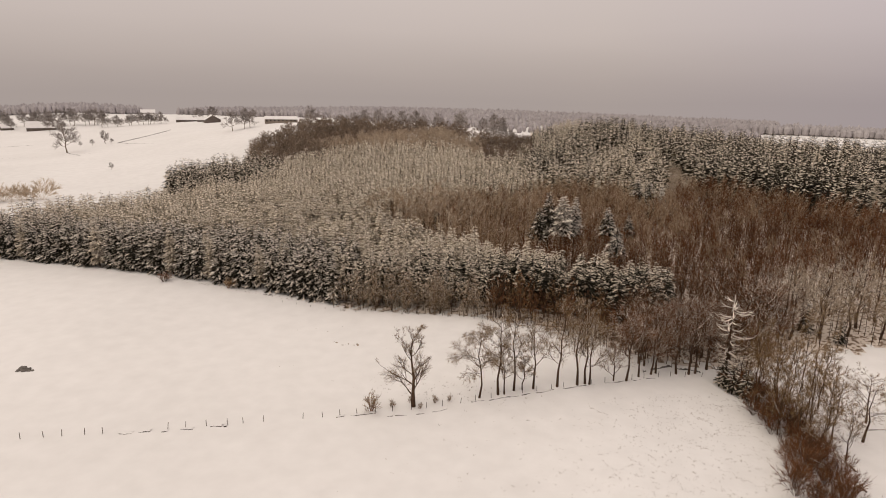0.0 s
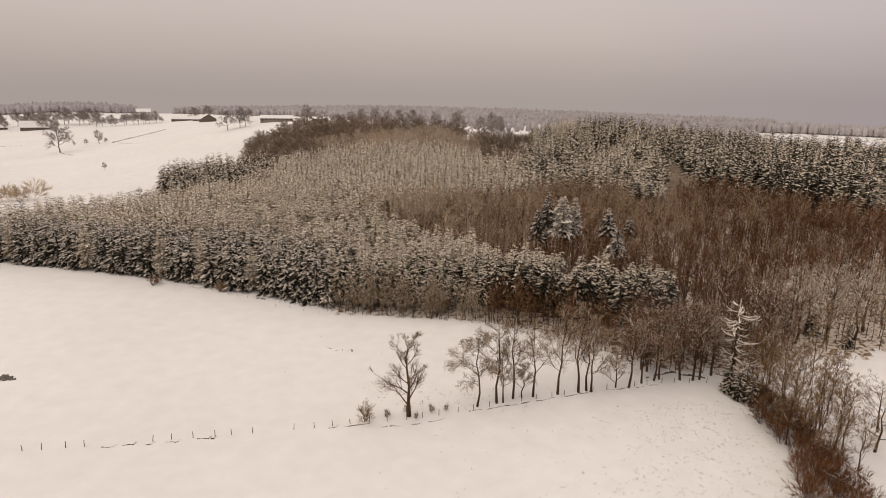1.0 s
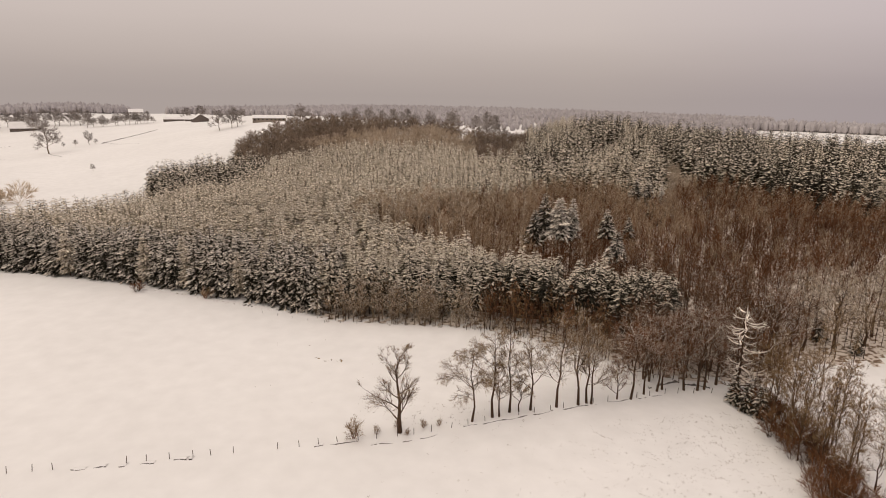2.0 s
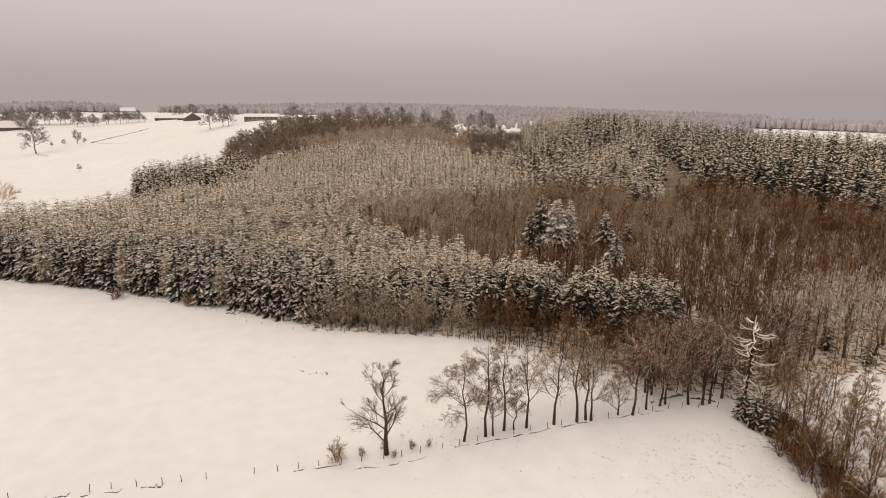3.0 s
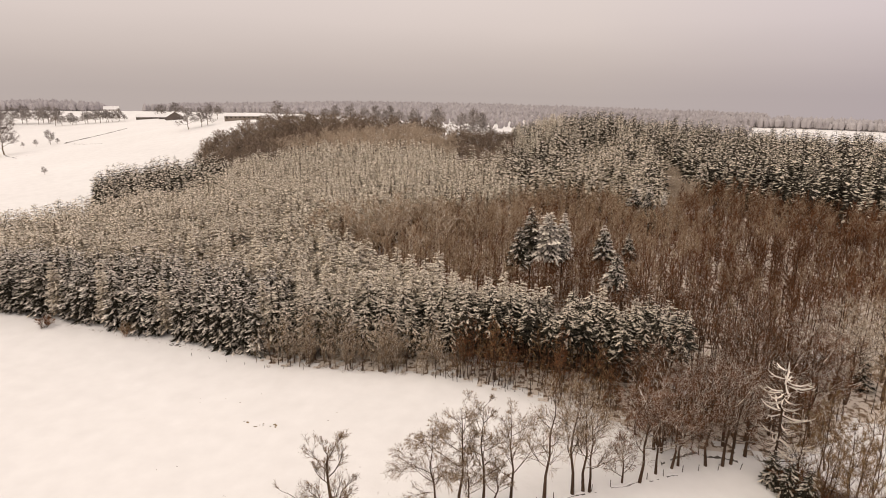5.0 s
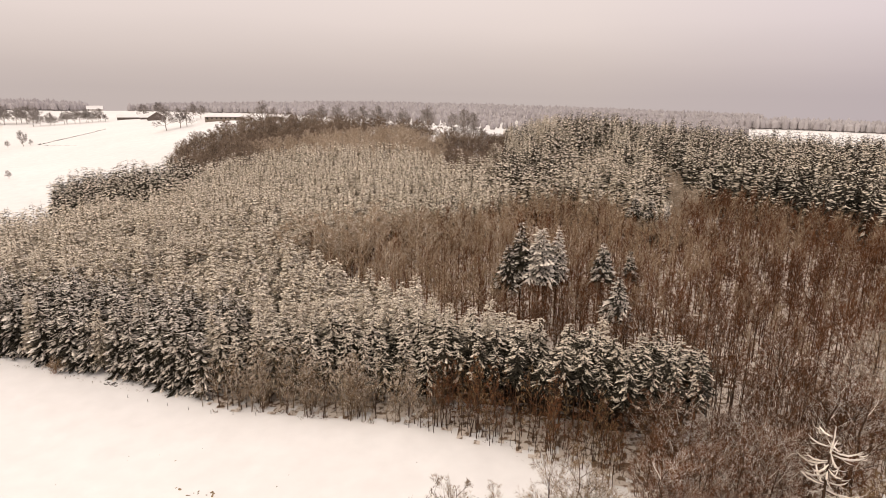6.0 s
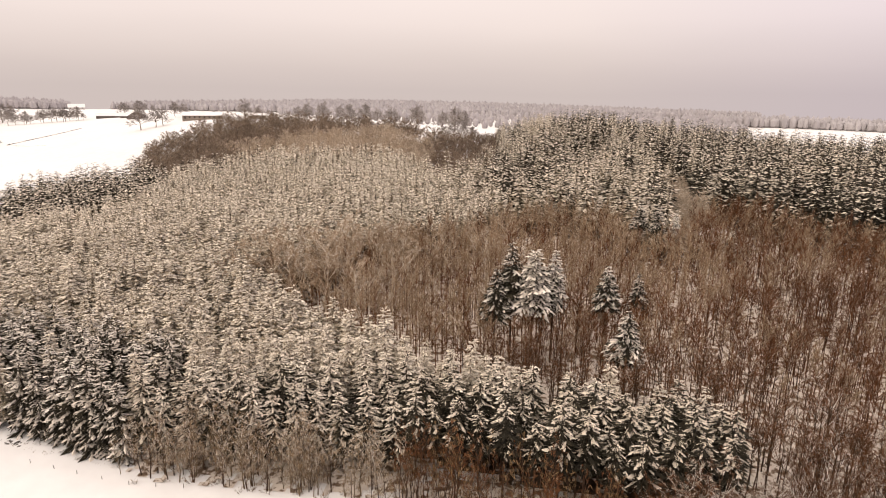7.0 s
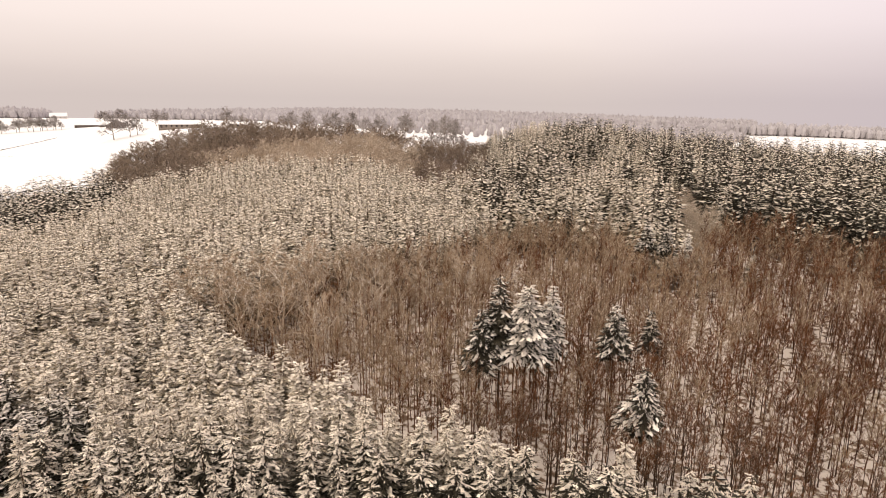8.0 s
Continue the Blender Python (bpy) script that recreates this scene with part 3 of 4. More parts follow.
old_spruce = [spruce_shape(20, 3.6, 16, 7, 0.6 + 0.04 * k, 0.06, 0, None, 0.66, 0.6) for k in range(6)]
ow = scatter(OLD_SPRUCES, 3.7, 0.25, 0.4)
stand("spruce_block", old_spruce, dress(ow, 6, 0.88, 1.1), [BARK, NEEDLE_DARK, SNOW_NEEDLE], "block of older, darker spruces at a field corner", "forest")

# hill wood
hill_spruce = [spruce_shape(19, 3.4, 14, 7, 0.7 + 0.04 * k, 0.1, 0, 0.24, 0.7, 0.45) for k in range(8)]
hill_dark = [spruce_shape(19, 3.4, 14, 7, 0.34 + 0.045 * k, 0.1, 0, 0.2, 0.72, 0.6) for k in range(8)]
hw = in_sight(scatter(HILL_WOOD, 5.2, 0.6, 0.1))
gap = (((hw[:, 0] - 58) / 5) ** 2 + ((hw[:, 1] - 330) / 32) ** 2 > 1) & (((hw[:, 0] - 30) / 16) ** 2 + ((hw[:, 1] - 400) / 26) ** 2 > 0.4)
hw = hw[gap]
swell = np.sin(hw[:, 0] / 9 + 1.3 * np.sin(hw[:, 1] / 17)) * np.sin(hw[:, 1] / 13 + hw[:, 0] / 31)
deep = rng.random(len(hw)) < 0.34 + 0.5 * swell + 0.42 * (hw[:, 0] > 56)
low_side = np.where(hw[:, 1] > 325, np.clip(0.45 + (hw[:, 0] + 30) / 55, 0.45, 1), 1)
hd, hl = dress(hw[deep], 8, 0.8, 1.28), dress(hw[~deep], 8, 0.62, 1.12)
hd[:, 3] *= low_side[deep]
hl[:, 3] *= low_side[~deep]
hd = np.vstack([hd, [(26 + 2.6 * k, 517 + 3 * (k % 3), k, 1.32, k) for k in range(7)]])
stand("hill_spruce_wood", hill_dark, hd, [BARK, NEEDLE_DARK, SNOW_NEEDLE], "dark spruce wood with snow on a hill", "forest")
stand("hill_spruce_wood", hill_spruce, hl, [BARK, NEEDLE, SNOW_NEEDLE], "frosted spruce wood on a hill", "forest")

# brown broadleaf wood: poles with narrow crowns
far_bare = [bare_shape(14, 2.9, 13, (12,), 3, 0.6, 0.034, rise=0.2, low=0.45, thick=0.105, depth=1, spread=0.42, slant=0.4, seg=1, crook=0.006, stretch=1.6) for _ in range(8)]
near_bare = [bare_shape(14, 2.8, 13, (3, 8), 5, 0.65, 0.0215, rise=0.2, low=0.48, thick=0.125, depth=2, spread=0.45, slant=0.4, seg=2, crook=0.006, stretch=2.0) for _ in range(8)]
near_bare_meshes = [split("pole_tree", a, [BARK, TWIG, FROST_TWIG], BARE_PARTS) for a in near_bare]
bw = in_sight(scatter(BROWN_WOOD, 2.55, 1.0))
clear = np.ones(len(bw), bool)
for cx, cy, r in ((1.6, 189.4, 1.6), (17.6, 174, 1.3), (16, 192.5, 1.0), (23.6, 202, 1.0)):
    clear &= np.hypot(bw[:, 0] - cx, bw[:, 1] - cy) > r
bw = bw[clear]
close = (np.abs(bw[:, 0] - 18) < 34) & (bw[:, 1] < 200)
close_id = np.nonzero(close)[0][np.argsort(bw[close][:, 1] + 0.3 * np.abs(bw[close][:, 0] - 18))[:160]]
alone = np.zeros(len(bw), bool)
alone[close_id] = True
for x, y in bw[alone]:
    tree("pole_tree", pick(near_bare_meshes), BARE_PARTS, x, y, rng.uniform(0, 6.28), rng.uniform(0.75, 1.08), "slender leafless tree with reddish-brown twigs in snow", "tree", "broadleaf wood trees")
others = bw[~alone]
pale = (others[:, 1] > 190 + 0.5 * others[:, 0] + 6 * np.sin(others[:, 0] / 9)) & (rng.random(len(others)) < np.where(others[:, 0] > 45, 0.3, np.where(others[:, 0] < -12, 0.85, 0.7))) | (rng.random(len(others)) < 0.18)
stand("bare_broadleaf_wood", far_bare, dress(others[~pale], 8, 0.72, 1.08), [TWIG_DARK, TWIG, FROST_TWIG], "leafless reddish-brown broadleaf wood in snow", "forest")
stand("bare_broadleaf_wood", far_bare, dress(others[pale], 8, 0.72, 1.05), [TWIG, FROST, LIMB_FROST], "leafless tan broadleaf wood in snow", "forest")
brush = [bare_shape(2.8, 1.4, 7, (7,), 3, 0.3, 0.05, rise=0.1, low=0.02, thick=0.03, depth=1, spread=0.7, slant=1.0, seg=1) for _ in range(5)]
under = in_sight(scatter(BROWN_WOOD, 2.9, 1.2))
under = under[(under[:, 1] < 262) & ((under[:, 1] > 192) | (rng.random(len(under)) < 0.45))]
stand("undergrowth", brush, dress(under, 5, 0.6, 1.4), [BARK, TWIG_RED, FROST], "low brown undergrowth on a snowy wood floor", "undergrowth")
round_bare = [bare_shape(12, 4.2, 15, (22,), 3, 0.4, 0.055, rise=0.02, low=0.22, thick=0.14, depth=1, spread=0.95, slant=1.0, seg=1, crook=0.012) for _ in range(7)]
dw = scatter(DOME_WOOD, 5.6, 0.4)
tan = (dw[:, 1] < 425 + 25 * np.sin(dw[:, 0] / 20)) & (dw[:, 0] > -150 + 12 * np.sin(dw[:, 1] / 9))
stand("bare_hilltop_wood", round_bare, dress(dw[tan], 7, 0.75, 1.05), [LIMB_FROST, FROST_TWIG, FROST_TWIG], "leafless tan broadleaf wood on a rise", "forest")
stand("bare_hilltop_wood", round_bare, dress(dw[~tan], 7, 0.85, 1.25), [BARK, TWIG_GREY, FROST], "leafless grey-brown broadleaf wood on a rise", "forest")
rw = scatter(RED_WOOD, 3.8, 0.4)
stand("bare_red_wood", round_bare, dress(rw, 7, 0.55, 0.8), [BARK, TWIG_GREY, TWIG_RED], "leafless reddish wood beside the hill spruces", "forest")
gw = scatter([(48, 262), (57, 268), (60, 300), (62, 350), (55, 350)], 3.5, 0.3)
stand("frosted_broadleaf_gap", round_bare, dress(gw, 7, 0.6, 0.9), [FROST_TWIG, FROST_TWIG, SNOW_LOAD], "pale frosted broadleaf trees between spruces", "forest")

# lone spruces among the broadleaf trees
hero = [split("lone_spruce", spruce_shape(20, w, rings, 12, ld, bare, 4, None, 1.05, sh), [BARK, NEEDLE_DARK, SNOW_LOAD], SPRUCE_PARTS) for w, rings, ld, bare, sh in ((4.5, 18, 0.98, 0.5, 0.0), (3.1, 17, 0.4, 0.5, 0.4), (2.6, 18, 0.9, 0.48, 0.2), (3.8, 17, 0.3, 0.52, -1.2), (3.1, 15, 0.6, 0.56, 0.5))]
for x, y, k, size, words in ((1.6, 189.4, 0, 1.27, "tall spruce heavily loaded with white snow"), (-2.4, 189.6, 1, 1.33, "dark spruce lightly dusted with snow"), (5.6, 191, 2, 1.25, "narrow spruce with snow on every branch"), (-5.6, 187.5, 1, 1.08, "small dark spruce beside taller spruces"), (15.9, 192.5, 4, 1.07, "dark spruce with snow on one flank"), (23.6, 202, 1, 0.84, "small dark spruce nearly bare of snow"), (17.6, 174.5, 3, 1.03, "spruce with drooping snow pads in brown wood"), (30.5, 250, 4, 0.92, "snowy spruce at the foot of the hill"), (35, 248, 4, 0.9, "broad snowy spruce at the foot of the hill"), (39.5, 246.5, 2, 0.84, "slender snowy spruce at the foot of the hill"), (52.5, 239, 1, 0.7, "small spruce among frosted bushes")):
    tree("lone_spruce", hero[k], SPRUCE_PARTS, x, y, rng.uniform(0, 6.28), size, words, "tree")

# ---------------------------------------------------------------- edge of the plantation
fringe = [split("edge_birch", bare_shape(11.5, 2.8, 15, (4, 6), 4, 0.9, 0.022, rise=0.14, low=0.06, thick=0.1, spread=0.75, slant=0.6, seg=3, crook=0.018), [BARK if k % 2 else BARK_PALE, TWIG_TAN if k % 3 else FROST, SNOW_LOAD], BARE_PARTS) for k in range(6)]
for i in range(95):
    x = -37 + 48 * rng.beta(1.8, 1.8) - 24 + 1.5 * math.sin(i)
    tree("edge_birch", pick(fringe), BARE_PARTS, x, float(np.interp(x, [-62, -30, -10], [149.5, 147.6, 146.5])) + rng.uniform(0, 4.6), rng.uniform(0, 6.28), rng.uniform(0.55, 1.1), "young leafless tan tree with snow on twigs", "tree", "bare trees along the plantation")

low_brush = [split("brush", shrub_shape(1.7, 7, (3, 6), 0.5, 0.03, 0.8), [BARK, TWIG_GOLD, SNOW_LOAD], BARE_PARTS) for _ in range(3)]
for i in range(14):
    x = -55 + 40 * (i + rng.uniform(-0.5, 0.5)) / 14
    tree("brush", pick(low_brush), BARE_PARTS, x, 147.6 + rng.uniform(0, 1.5), rng.uniform(0, 6.28), rng.uniform(0.4, 0.8), "low frosted brush at the foot of bare trees", "shrub", "brush along the plantation")

sapling = [split("sapling", bare_shape(10.5, 2.0, 11, (3, 6), 3, 0.12, 0.03, rise=0.25, low=0.2, thick=0.08, spread=0.6, slant=0.5, seg=2), [BARK, (TWIG, TWIG_GOLD, TWIG_RED)[k % 3], FROST], BARE_PARTS) for k in range(6)]
for i in range(170):
    u = rng.uniform(0, 1)
    x = -16 + 44 * u
    y = np.interp(x, [-16, 4, 20, 28], [147, 141.5, 135, 131]) + rng.uniform(-0.5, 9) * (0.4 + 0.6 * u) + 1.2 * math.sin(x * 1.3)
    tree("sapling", pick(sapling), BARE_PARTS, x, y, rng.uniform(0, 6.28), rng.uniform(0.5, 1.35), "leafless reddish-brown sapling under the spruces", "sapling", "saplings below the spruces")

# ---------------------------------------------------------------- trees along the fence
ROW_MATS = [BARK, TWIG_GOLD, SNOW_LOAD]


def row_tree(x, y, tall, crown, label, boughs=15, rise=0.12, low=0.3, snow_chance=0.35, thick=0.2, slant=0.9, mats=ROW_MATS, kids=(5, 6, 9), wide=0.012, name="bare_tree", group="trees along the fence"):
    meshes = split(name, bare_shape(tall, crown, boughs, kids, 6, snow_chance, wide, rise, low, thick, len(kids), 0.85, slant, 4, 0.013), mats, BARE_PARTS)
    return tree(name, meshes, BARE_PARTS, x, y, rng.uniform(0, 6.28), 1.0, label, "tree", group)


row_tree(-24.3, 99.2, 16.0, 5.6, "lone leafless tree with thick trunk by a fence", 15, 0.2, 0.14, 0.25, 0.38, 0.75, kids=(6, 7, 7), wide=0.017)
row_tree(-12.5, 105.5, 15.5, 5.4, "leafless birch with drooping twigs beside the fence", 16, -0.09, 0.25, 0.3, 0.2, 0.8, [BARK, TWIG_TAN, SNOW_LOAD], (8, 8, 8), 0.016)
for x, y, tall, crown, low in ((-9, 107.7, 17, 3.0, 0.35), (-7.8, 108.2, 9, 2.0, 0.3), (-6.1, 110.3, 16.5, 2.8, 0.35), (-4.4, 111, 7, 1.6, 0.25), (-2.3, 112, 15, 3.0, 0.35), (2.5, 114.2, 17, 3.4, 0.3), (6.6, 116, 17.5, 3.6, 0.25), (8.2, 117, 16, 3.4, 0.3), (9.1, 117.2, 14, 3.2, 0.3), (14.2, 120.6, 8, 2.6, 0.1), (16.9, 121.4, 16, 3.6, 0.3), (19.8, 124.4, 13, 3.0, 0.3), (22.6, 126.6, 15, 3.4, 0.3), (23.8, 127.6, 14, 3.2, 0.3), (28.3, 128.6, 16, 3.6, 0.3), (31, 129.2, 17, 3.8, 0.3), (32.5, 130, 15, 3.4, 0.3)):
    row_tree(x, y, tall * 1.04, crown * 1.7, "leafless tree with snow on its limbs by a fence" if tall > 10 else "small leafless tree between taller ones by a fence", 14, 0.09, low * 0.8, 0.4 + 0.4 * (x > 0), 0.09 + 0.009 * tall, 0.85, ROW_MATS if x < 12 else [BARK, TWIG, SNOW_LOAD], (6, 7, 6), 0.015)

# snow-laden broadleaf trees at the corner of the wood
snowy = [split("snowy_tree", bare_shape(15.5, 6.2, 12, (5, 5, 6), 5, 0.62, 0.02, rise=0.06, low=0.25, thick=0.31, depth=3, spread=0.85, slant=1.1), [BARK, TWIG_RED, SNOW_LOAD], BARE_PARTS) for _ in range(6)]
corner_wood = scatter([(26, 136), (36, 131), (44, 134), (52, 142), (60, 149), (68, 148), (78, 141), (92, 134), (110, 150), (90, 170), (60, 170), (38, 158), (32, 146)], 5.7, 0.3)
for x, y in corner_wood[corner_wood[:, 0] < 58]:
    tree("snowy_tree", pick(snowy), BARE_PARTS, x, y, rng.uniform(0, 6.28), rng.uniform(0.75, 1.12), "spreading leafless tree with snow along every limb", "tree", "snowy trees at the wood corner")
for i in range(26):
    x = rng.uniform(20, 38)
    y = np.interp(x, [12, 24, 38], [126, 131, 134]) + rng.uniform(0, 14)
    tree("snowy_tree", pick(snowy), BARE_PARTS, x, y, rng.uniform(0, 6.28), rng.uniform(0.55, 1.0), "leafless tree with snowy limbs beside a stream", "tree", "snowy trees at the wood corner")
CORNER = [(16, 139.5), (24, 133), (34, 134), (46, 135), (56, 146), (62, 156), (58, 166), (40, 152), (30, 144), (20, 143)]
wood_floor(CORNER, 1.5, LEAF_LITTER_SHADE, "thin snow and brown leaf litter with painted shade", 0, 0.09)
slim = scatter(CORNER, 2.6, 0.6)
stand("corner_thicket", far_bare, dress(slim, 8, 0.35, 0.85), [BARK, TWIG_RED, FROST], "thicket of slender reddish trees in snow", "thicket")
stand("undergrowth", brush, dress(scatter(CORNER, 2.4, 0.8), 5, 0.6, 1.4), [BARK, TWIG_RED, FROST], "low brown undergrowth on a snowy wood floor", "undergrowth")
BEYOND = [(56, 147), (64, 146), (78, 150), (96, 158), (98, 174), (66, 176)]
wood_floor(BEYOND, 1.5, LEAF_LITTER_SHADE, "thin snow and brown leaf litter with painted shade", 0, 0.09)
stand("corner_thicket", far_bare, dress(scatter(BEYOND, 3.2, 0.6), 8, 0.4, 0.9), [BARK, TWIG_TAN, FROST_TWIG], "thicket of slender frosted trees in snow", "thicket")
hoar_tree = [split("hoar_tree", bare_shape(15, 6.4, 12, (4, 5, 6), 5, 0.75, 0.03, rise=0.05, low=0.3, thick=0.32, depth=3, spread=0.85, slant=1.1), [BARK, FROST_TWIG, SNOW_LOAD], BARE_PARTS) for _ in range(4)]
for x, y, k in ((58.5, 152, 1.0), (62.5, 158, 0.95), (66, 154, 1.0), (62, 166, 0.9), (69, 161, 1.05), (73, 156, 1.0), (77, 161, 1.1), (72, 168, 0.95), (80, 155, 0.9), (83, 165, 1.0), (88, 158, 1.0), (91, 168, 1.0), (80, 173, 0.95), (66, 173, 0.85), (54, 158, 0.85)):
    tree("hoar_tree", pick(hoar_tree), BARE_PARTS, x, y, rng.uniform(0, 6.28), k, "broad leafless tree white with hoar frost", "tree", "frosted trees beyond the stream")
tan_tree = [split("tan_tree", bare_shape(14, 6.2, 12, (4, 5, 7), 5, 0.7, 0.032, rise=0.1, low=0.22, thick=0.24, depth=3, spread=0.75, slant=1.0), [LIMB_FROST, FROST, SNOW_LOAD], BARE_PARTS) for _ in range(3)]
for x, y, k in ((-66, 201, 0.8), (-62, 206, 0.9), (-57, 203, 0.95), (-58, 211, 0.9), (-52, 206, 0.9), (-50, 198, 0.9), (-46, 211, 0.95), (-44, 201, 1.0), (-41, 206, 0.9), (-45, 221, 0.9), (-38, 216, 0.85), (-36, 228, 0.8), (-52, 216, 0.85), (-33, 222, 0.8), (-36, 196, 0.8), (-24, 236, 0.75), (-28, 212, 0.8), (-22, 224, 0.75), (-14, 234, 0.7), (-18, 216, 0.7), (-6, 240, 0.7), (-10, 226, 0.75), (-2, 230, 0.65), (-30, 205, 0.75)):
    tree("tan_tree", pick(tan_tree), BARE_PARTS, x, y, rng.uniform(0, 6.28), k * 1.36, "spreading tan leafless tree with frosted twigs", "tree", "tan trees beside the plantation")
for x, y, k in ((54, 243, 0.6), (60, 252, 0.65), (34, 262, 0.55), (44, 262, 0.5)):
    tree("snowy_tree", pick(snowy), BARE_PARTS, x, y, rng.uniform(0, 6.28), k, "pale frosted leafless tree among brown ones", "tree", "snowy trees at the wood corner")


def snag(x, y, tall):
    """A half-dead conifer whose long upturned branches carry thick snow."""
    sh = Shape()
    tube(sh, [(0, 0, -0.3), (0.15, 0, tall * 0.45), (-0.05, 0.1, tall * 0.8), (0.1, 0.1, tall)], [0.3, 0.2, 0.1, 0.04], 7, 0, 2, 0.9)
    tube(sh, [(-0.05, 0.05, tall * 0.82), (0.12, 0.06, tall * 0.93), (0.1, 0.06, tall * 1.01)], [0.14, 0.11, 0.05], 5, 2)

    def arm(base, az, reach, sag, turn_up, thick, snow_on):
        c, s = math.cos(az), math.sin(az)
        bend = rng.normal(0, 0.12) * reach
        pts = []
        for u in (0, 0.3, 0.6, 0.85, 1.0):
            side = bend * u * u
            pts.append((base[0] + reach * u * c - side * s, base[1] + reach * u * s + side * c, base[2] - sag * reach * math.sin(2.2 * u) + turn_up * reach * u**3))
        tube(sh, pts, [thick, thick * 0.85, thick * 0.7, thick * 0.45, 0.01], 4, 0)
        if snow_on:
            tube(sh, [(p[0], p[1], p[2] + thick * 0.9) for p in pts], [thick * 0.7, thick * 1.7, thick * 1.8, thick * 1.3, 0.03], 5, 2)
        return pts

    h = 0.14
    while h < 0.97:
        for k in range(int(rng.integers(2, 5))):
            az = rng.uniform(0, 6.28)
            reach = (1.7 + 4.6 * (1 - h) ** 0.6) * rng.uniform(0.5, 1.15) * min(1, 0.5 + 1.4 * h)
            snowy_arm = rng.random() < 0.25 + 0.8 * h
            pts = arm((0.05, 0.05, (h + rng.uniform(-0.02, 0.02)) * tall), az, reach, rng.uniform(0.05, 0.26), rng.uniform(0.15, 0.45), 0.035 + 0.012 * reach, snowy_arm)
            for _ in range(int(1.2 * reach)):
                q = int(rng.integers(1, 4))
                arm(pts[q], az + rng.choice((-1, 1)) * rng.uniform(0.4, 1.0), reach * rng.uniform(0.2, 0.42), rng.uniform(0, 0.3), rng.uniform(0, 0.5), 0.03, snowy_arm and rng.random() < 0.8)
            for _ in range(7):
                q = pts[int(rng.integers(1, 5))]
                twig(sh, q, np.array([rng.normal(0, 0.6), rng.normal(0, 0.6), rng.uniform(-0.9, 0.1)]), rng.uniform(0.3, 1.0), 0.02, 0.3)
        h += rng.uniform(0.028, 0.06)
    meshes = split("snow_larch", sh.arrays(), [BARK, NEEDLE_DARK, SNOW_LOAD], ["trunk", "crown", "snow_cover"])
    tree("snow_larch", meshes, ["trunk", "crown", "snow_cover"], x, y, 0.4, 1.0, "conifer with upturned branches thick with white snow", "tree")


snag(38.2, 128.4, 19.3)
small_dark = split("small_spruce", spruce_shape(7, 2.0, 14, 9, 0.3, 0.05, 2), [BARK, NEEDLE_DARK, SNOW_LOAD], SPRUCE_PARTS)
for x, y, k in ((38.6, 123.0, 0.95), (40.6, 121.2, 1.0), (37.2, 126.0, 0.9), (64, 158, 1.2), (70, 152, 0.9)):
    tree("small_spruce", small_dark, SPRUCE_PARTS, x, y, rng.uniform(0, 6.28), k, "small dark green spruce with little snow", "tree", "small spruces at the wood corner")

# ---------------------------------------------------------------- scrub along the stream


scrub = [split("shrub", shrub_shape(4.4, 9, (4, 8), 0.3, 0.036), [BARK, TWIG, FROST], BARE_PARTS) for _ in range(5)]
red_scrub = [split("shrub", shrub_shape(3.8, 8, (4, 8), 0.2, 0.036), [BARK, TWIG_DARK, FROST], BARE_PARTS) for _ in range(3)]
stream_y = [70, 86, 92, 100, 110, 120, 129]
stream_x = [41, 42.5, 44, 45, 45, 43.5, 40]
for i in range(140):
    y = 68 + 60 * (i + rng.uniform(-0.5, 0.5)) / 140
    x = float(np.interp(y, stream_y, stream_x)) + rng.uniform(-4.4, 4.2) * (1 - 0.25 * (y > 118))
    tree("shrub", pick(scrub if rng.random() < 0.7 else red_scrub), BARE_PARTS, x, y, rng.uniform(0, 6.28), rng.uniform(0.45, 1.1), "dense leafless brown shrub beside the stream", "shrub", "shrubs along the stream")
for x, y, tall in ((41, 116, 11), (43, 113, 12), (46, 121, 13), (49, 121, 12), (42.5, 107, 10), (47, 113, 12), (52, 108, 11), (50.5, 116, 13), (53.5, 113, 11), (43, 122, 13), (47, 106, 10), (48, 102, 9), (54, 120, 12), (57, 126, 12), (51, 128, 13), (55, 132, 13), (47, 131, 13), (42, 119, 12), (44.5, 116, 13), (47, 118, 12), (44, 111, 11), (48, 110, 13), (50, 113, 12), (45, 104, 9), (49.5, 105, 12), (51, 100, 9), (46, 98, 7), (52, 118, 10), (40.5, 125, 12), (44, 126, 13), (48, 125, 12)):
    row_tree(x, y, tall * 1.15, 3.6, "slender leafless tree above stream-side scrub", 12, 0.16, 0.2, 0.25, 0.13, 0.65, kids=(6, 10), wide=0.026, group="trees along the stream")
row_tree(56.8, 107.5, 11, 5.5, "low spreading leafless tree with snow on limbs", 11, 0.02, 0.2, 0.6, 0.22, 1.4, group="trees along the stream")
row_tree(60.5, 115, 10, 5.0, "low spreading leafless tree with snow on limbs", 11, 0.02, 0.2, 0.6, 0.2, 1.4, group="trees along the stream")


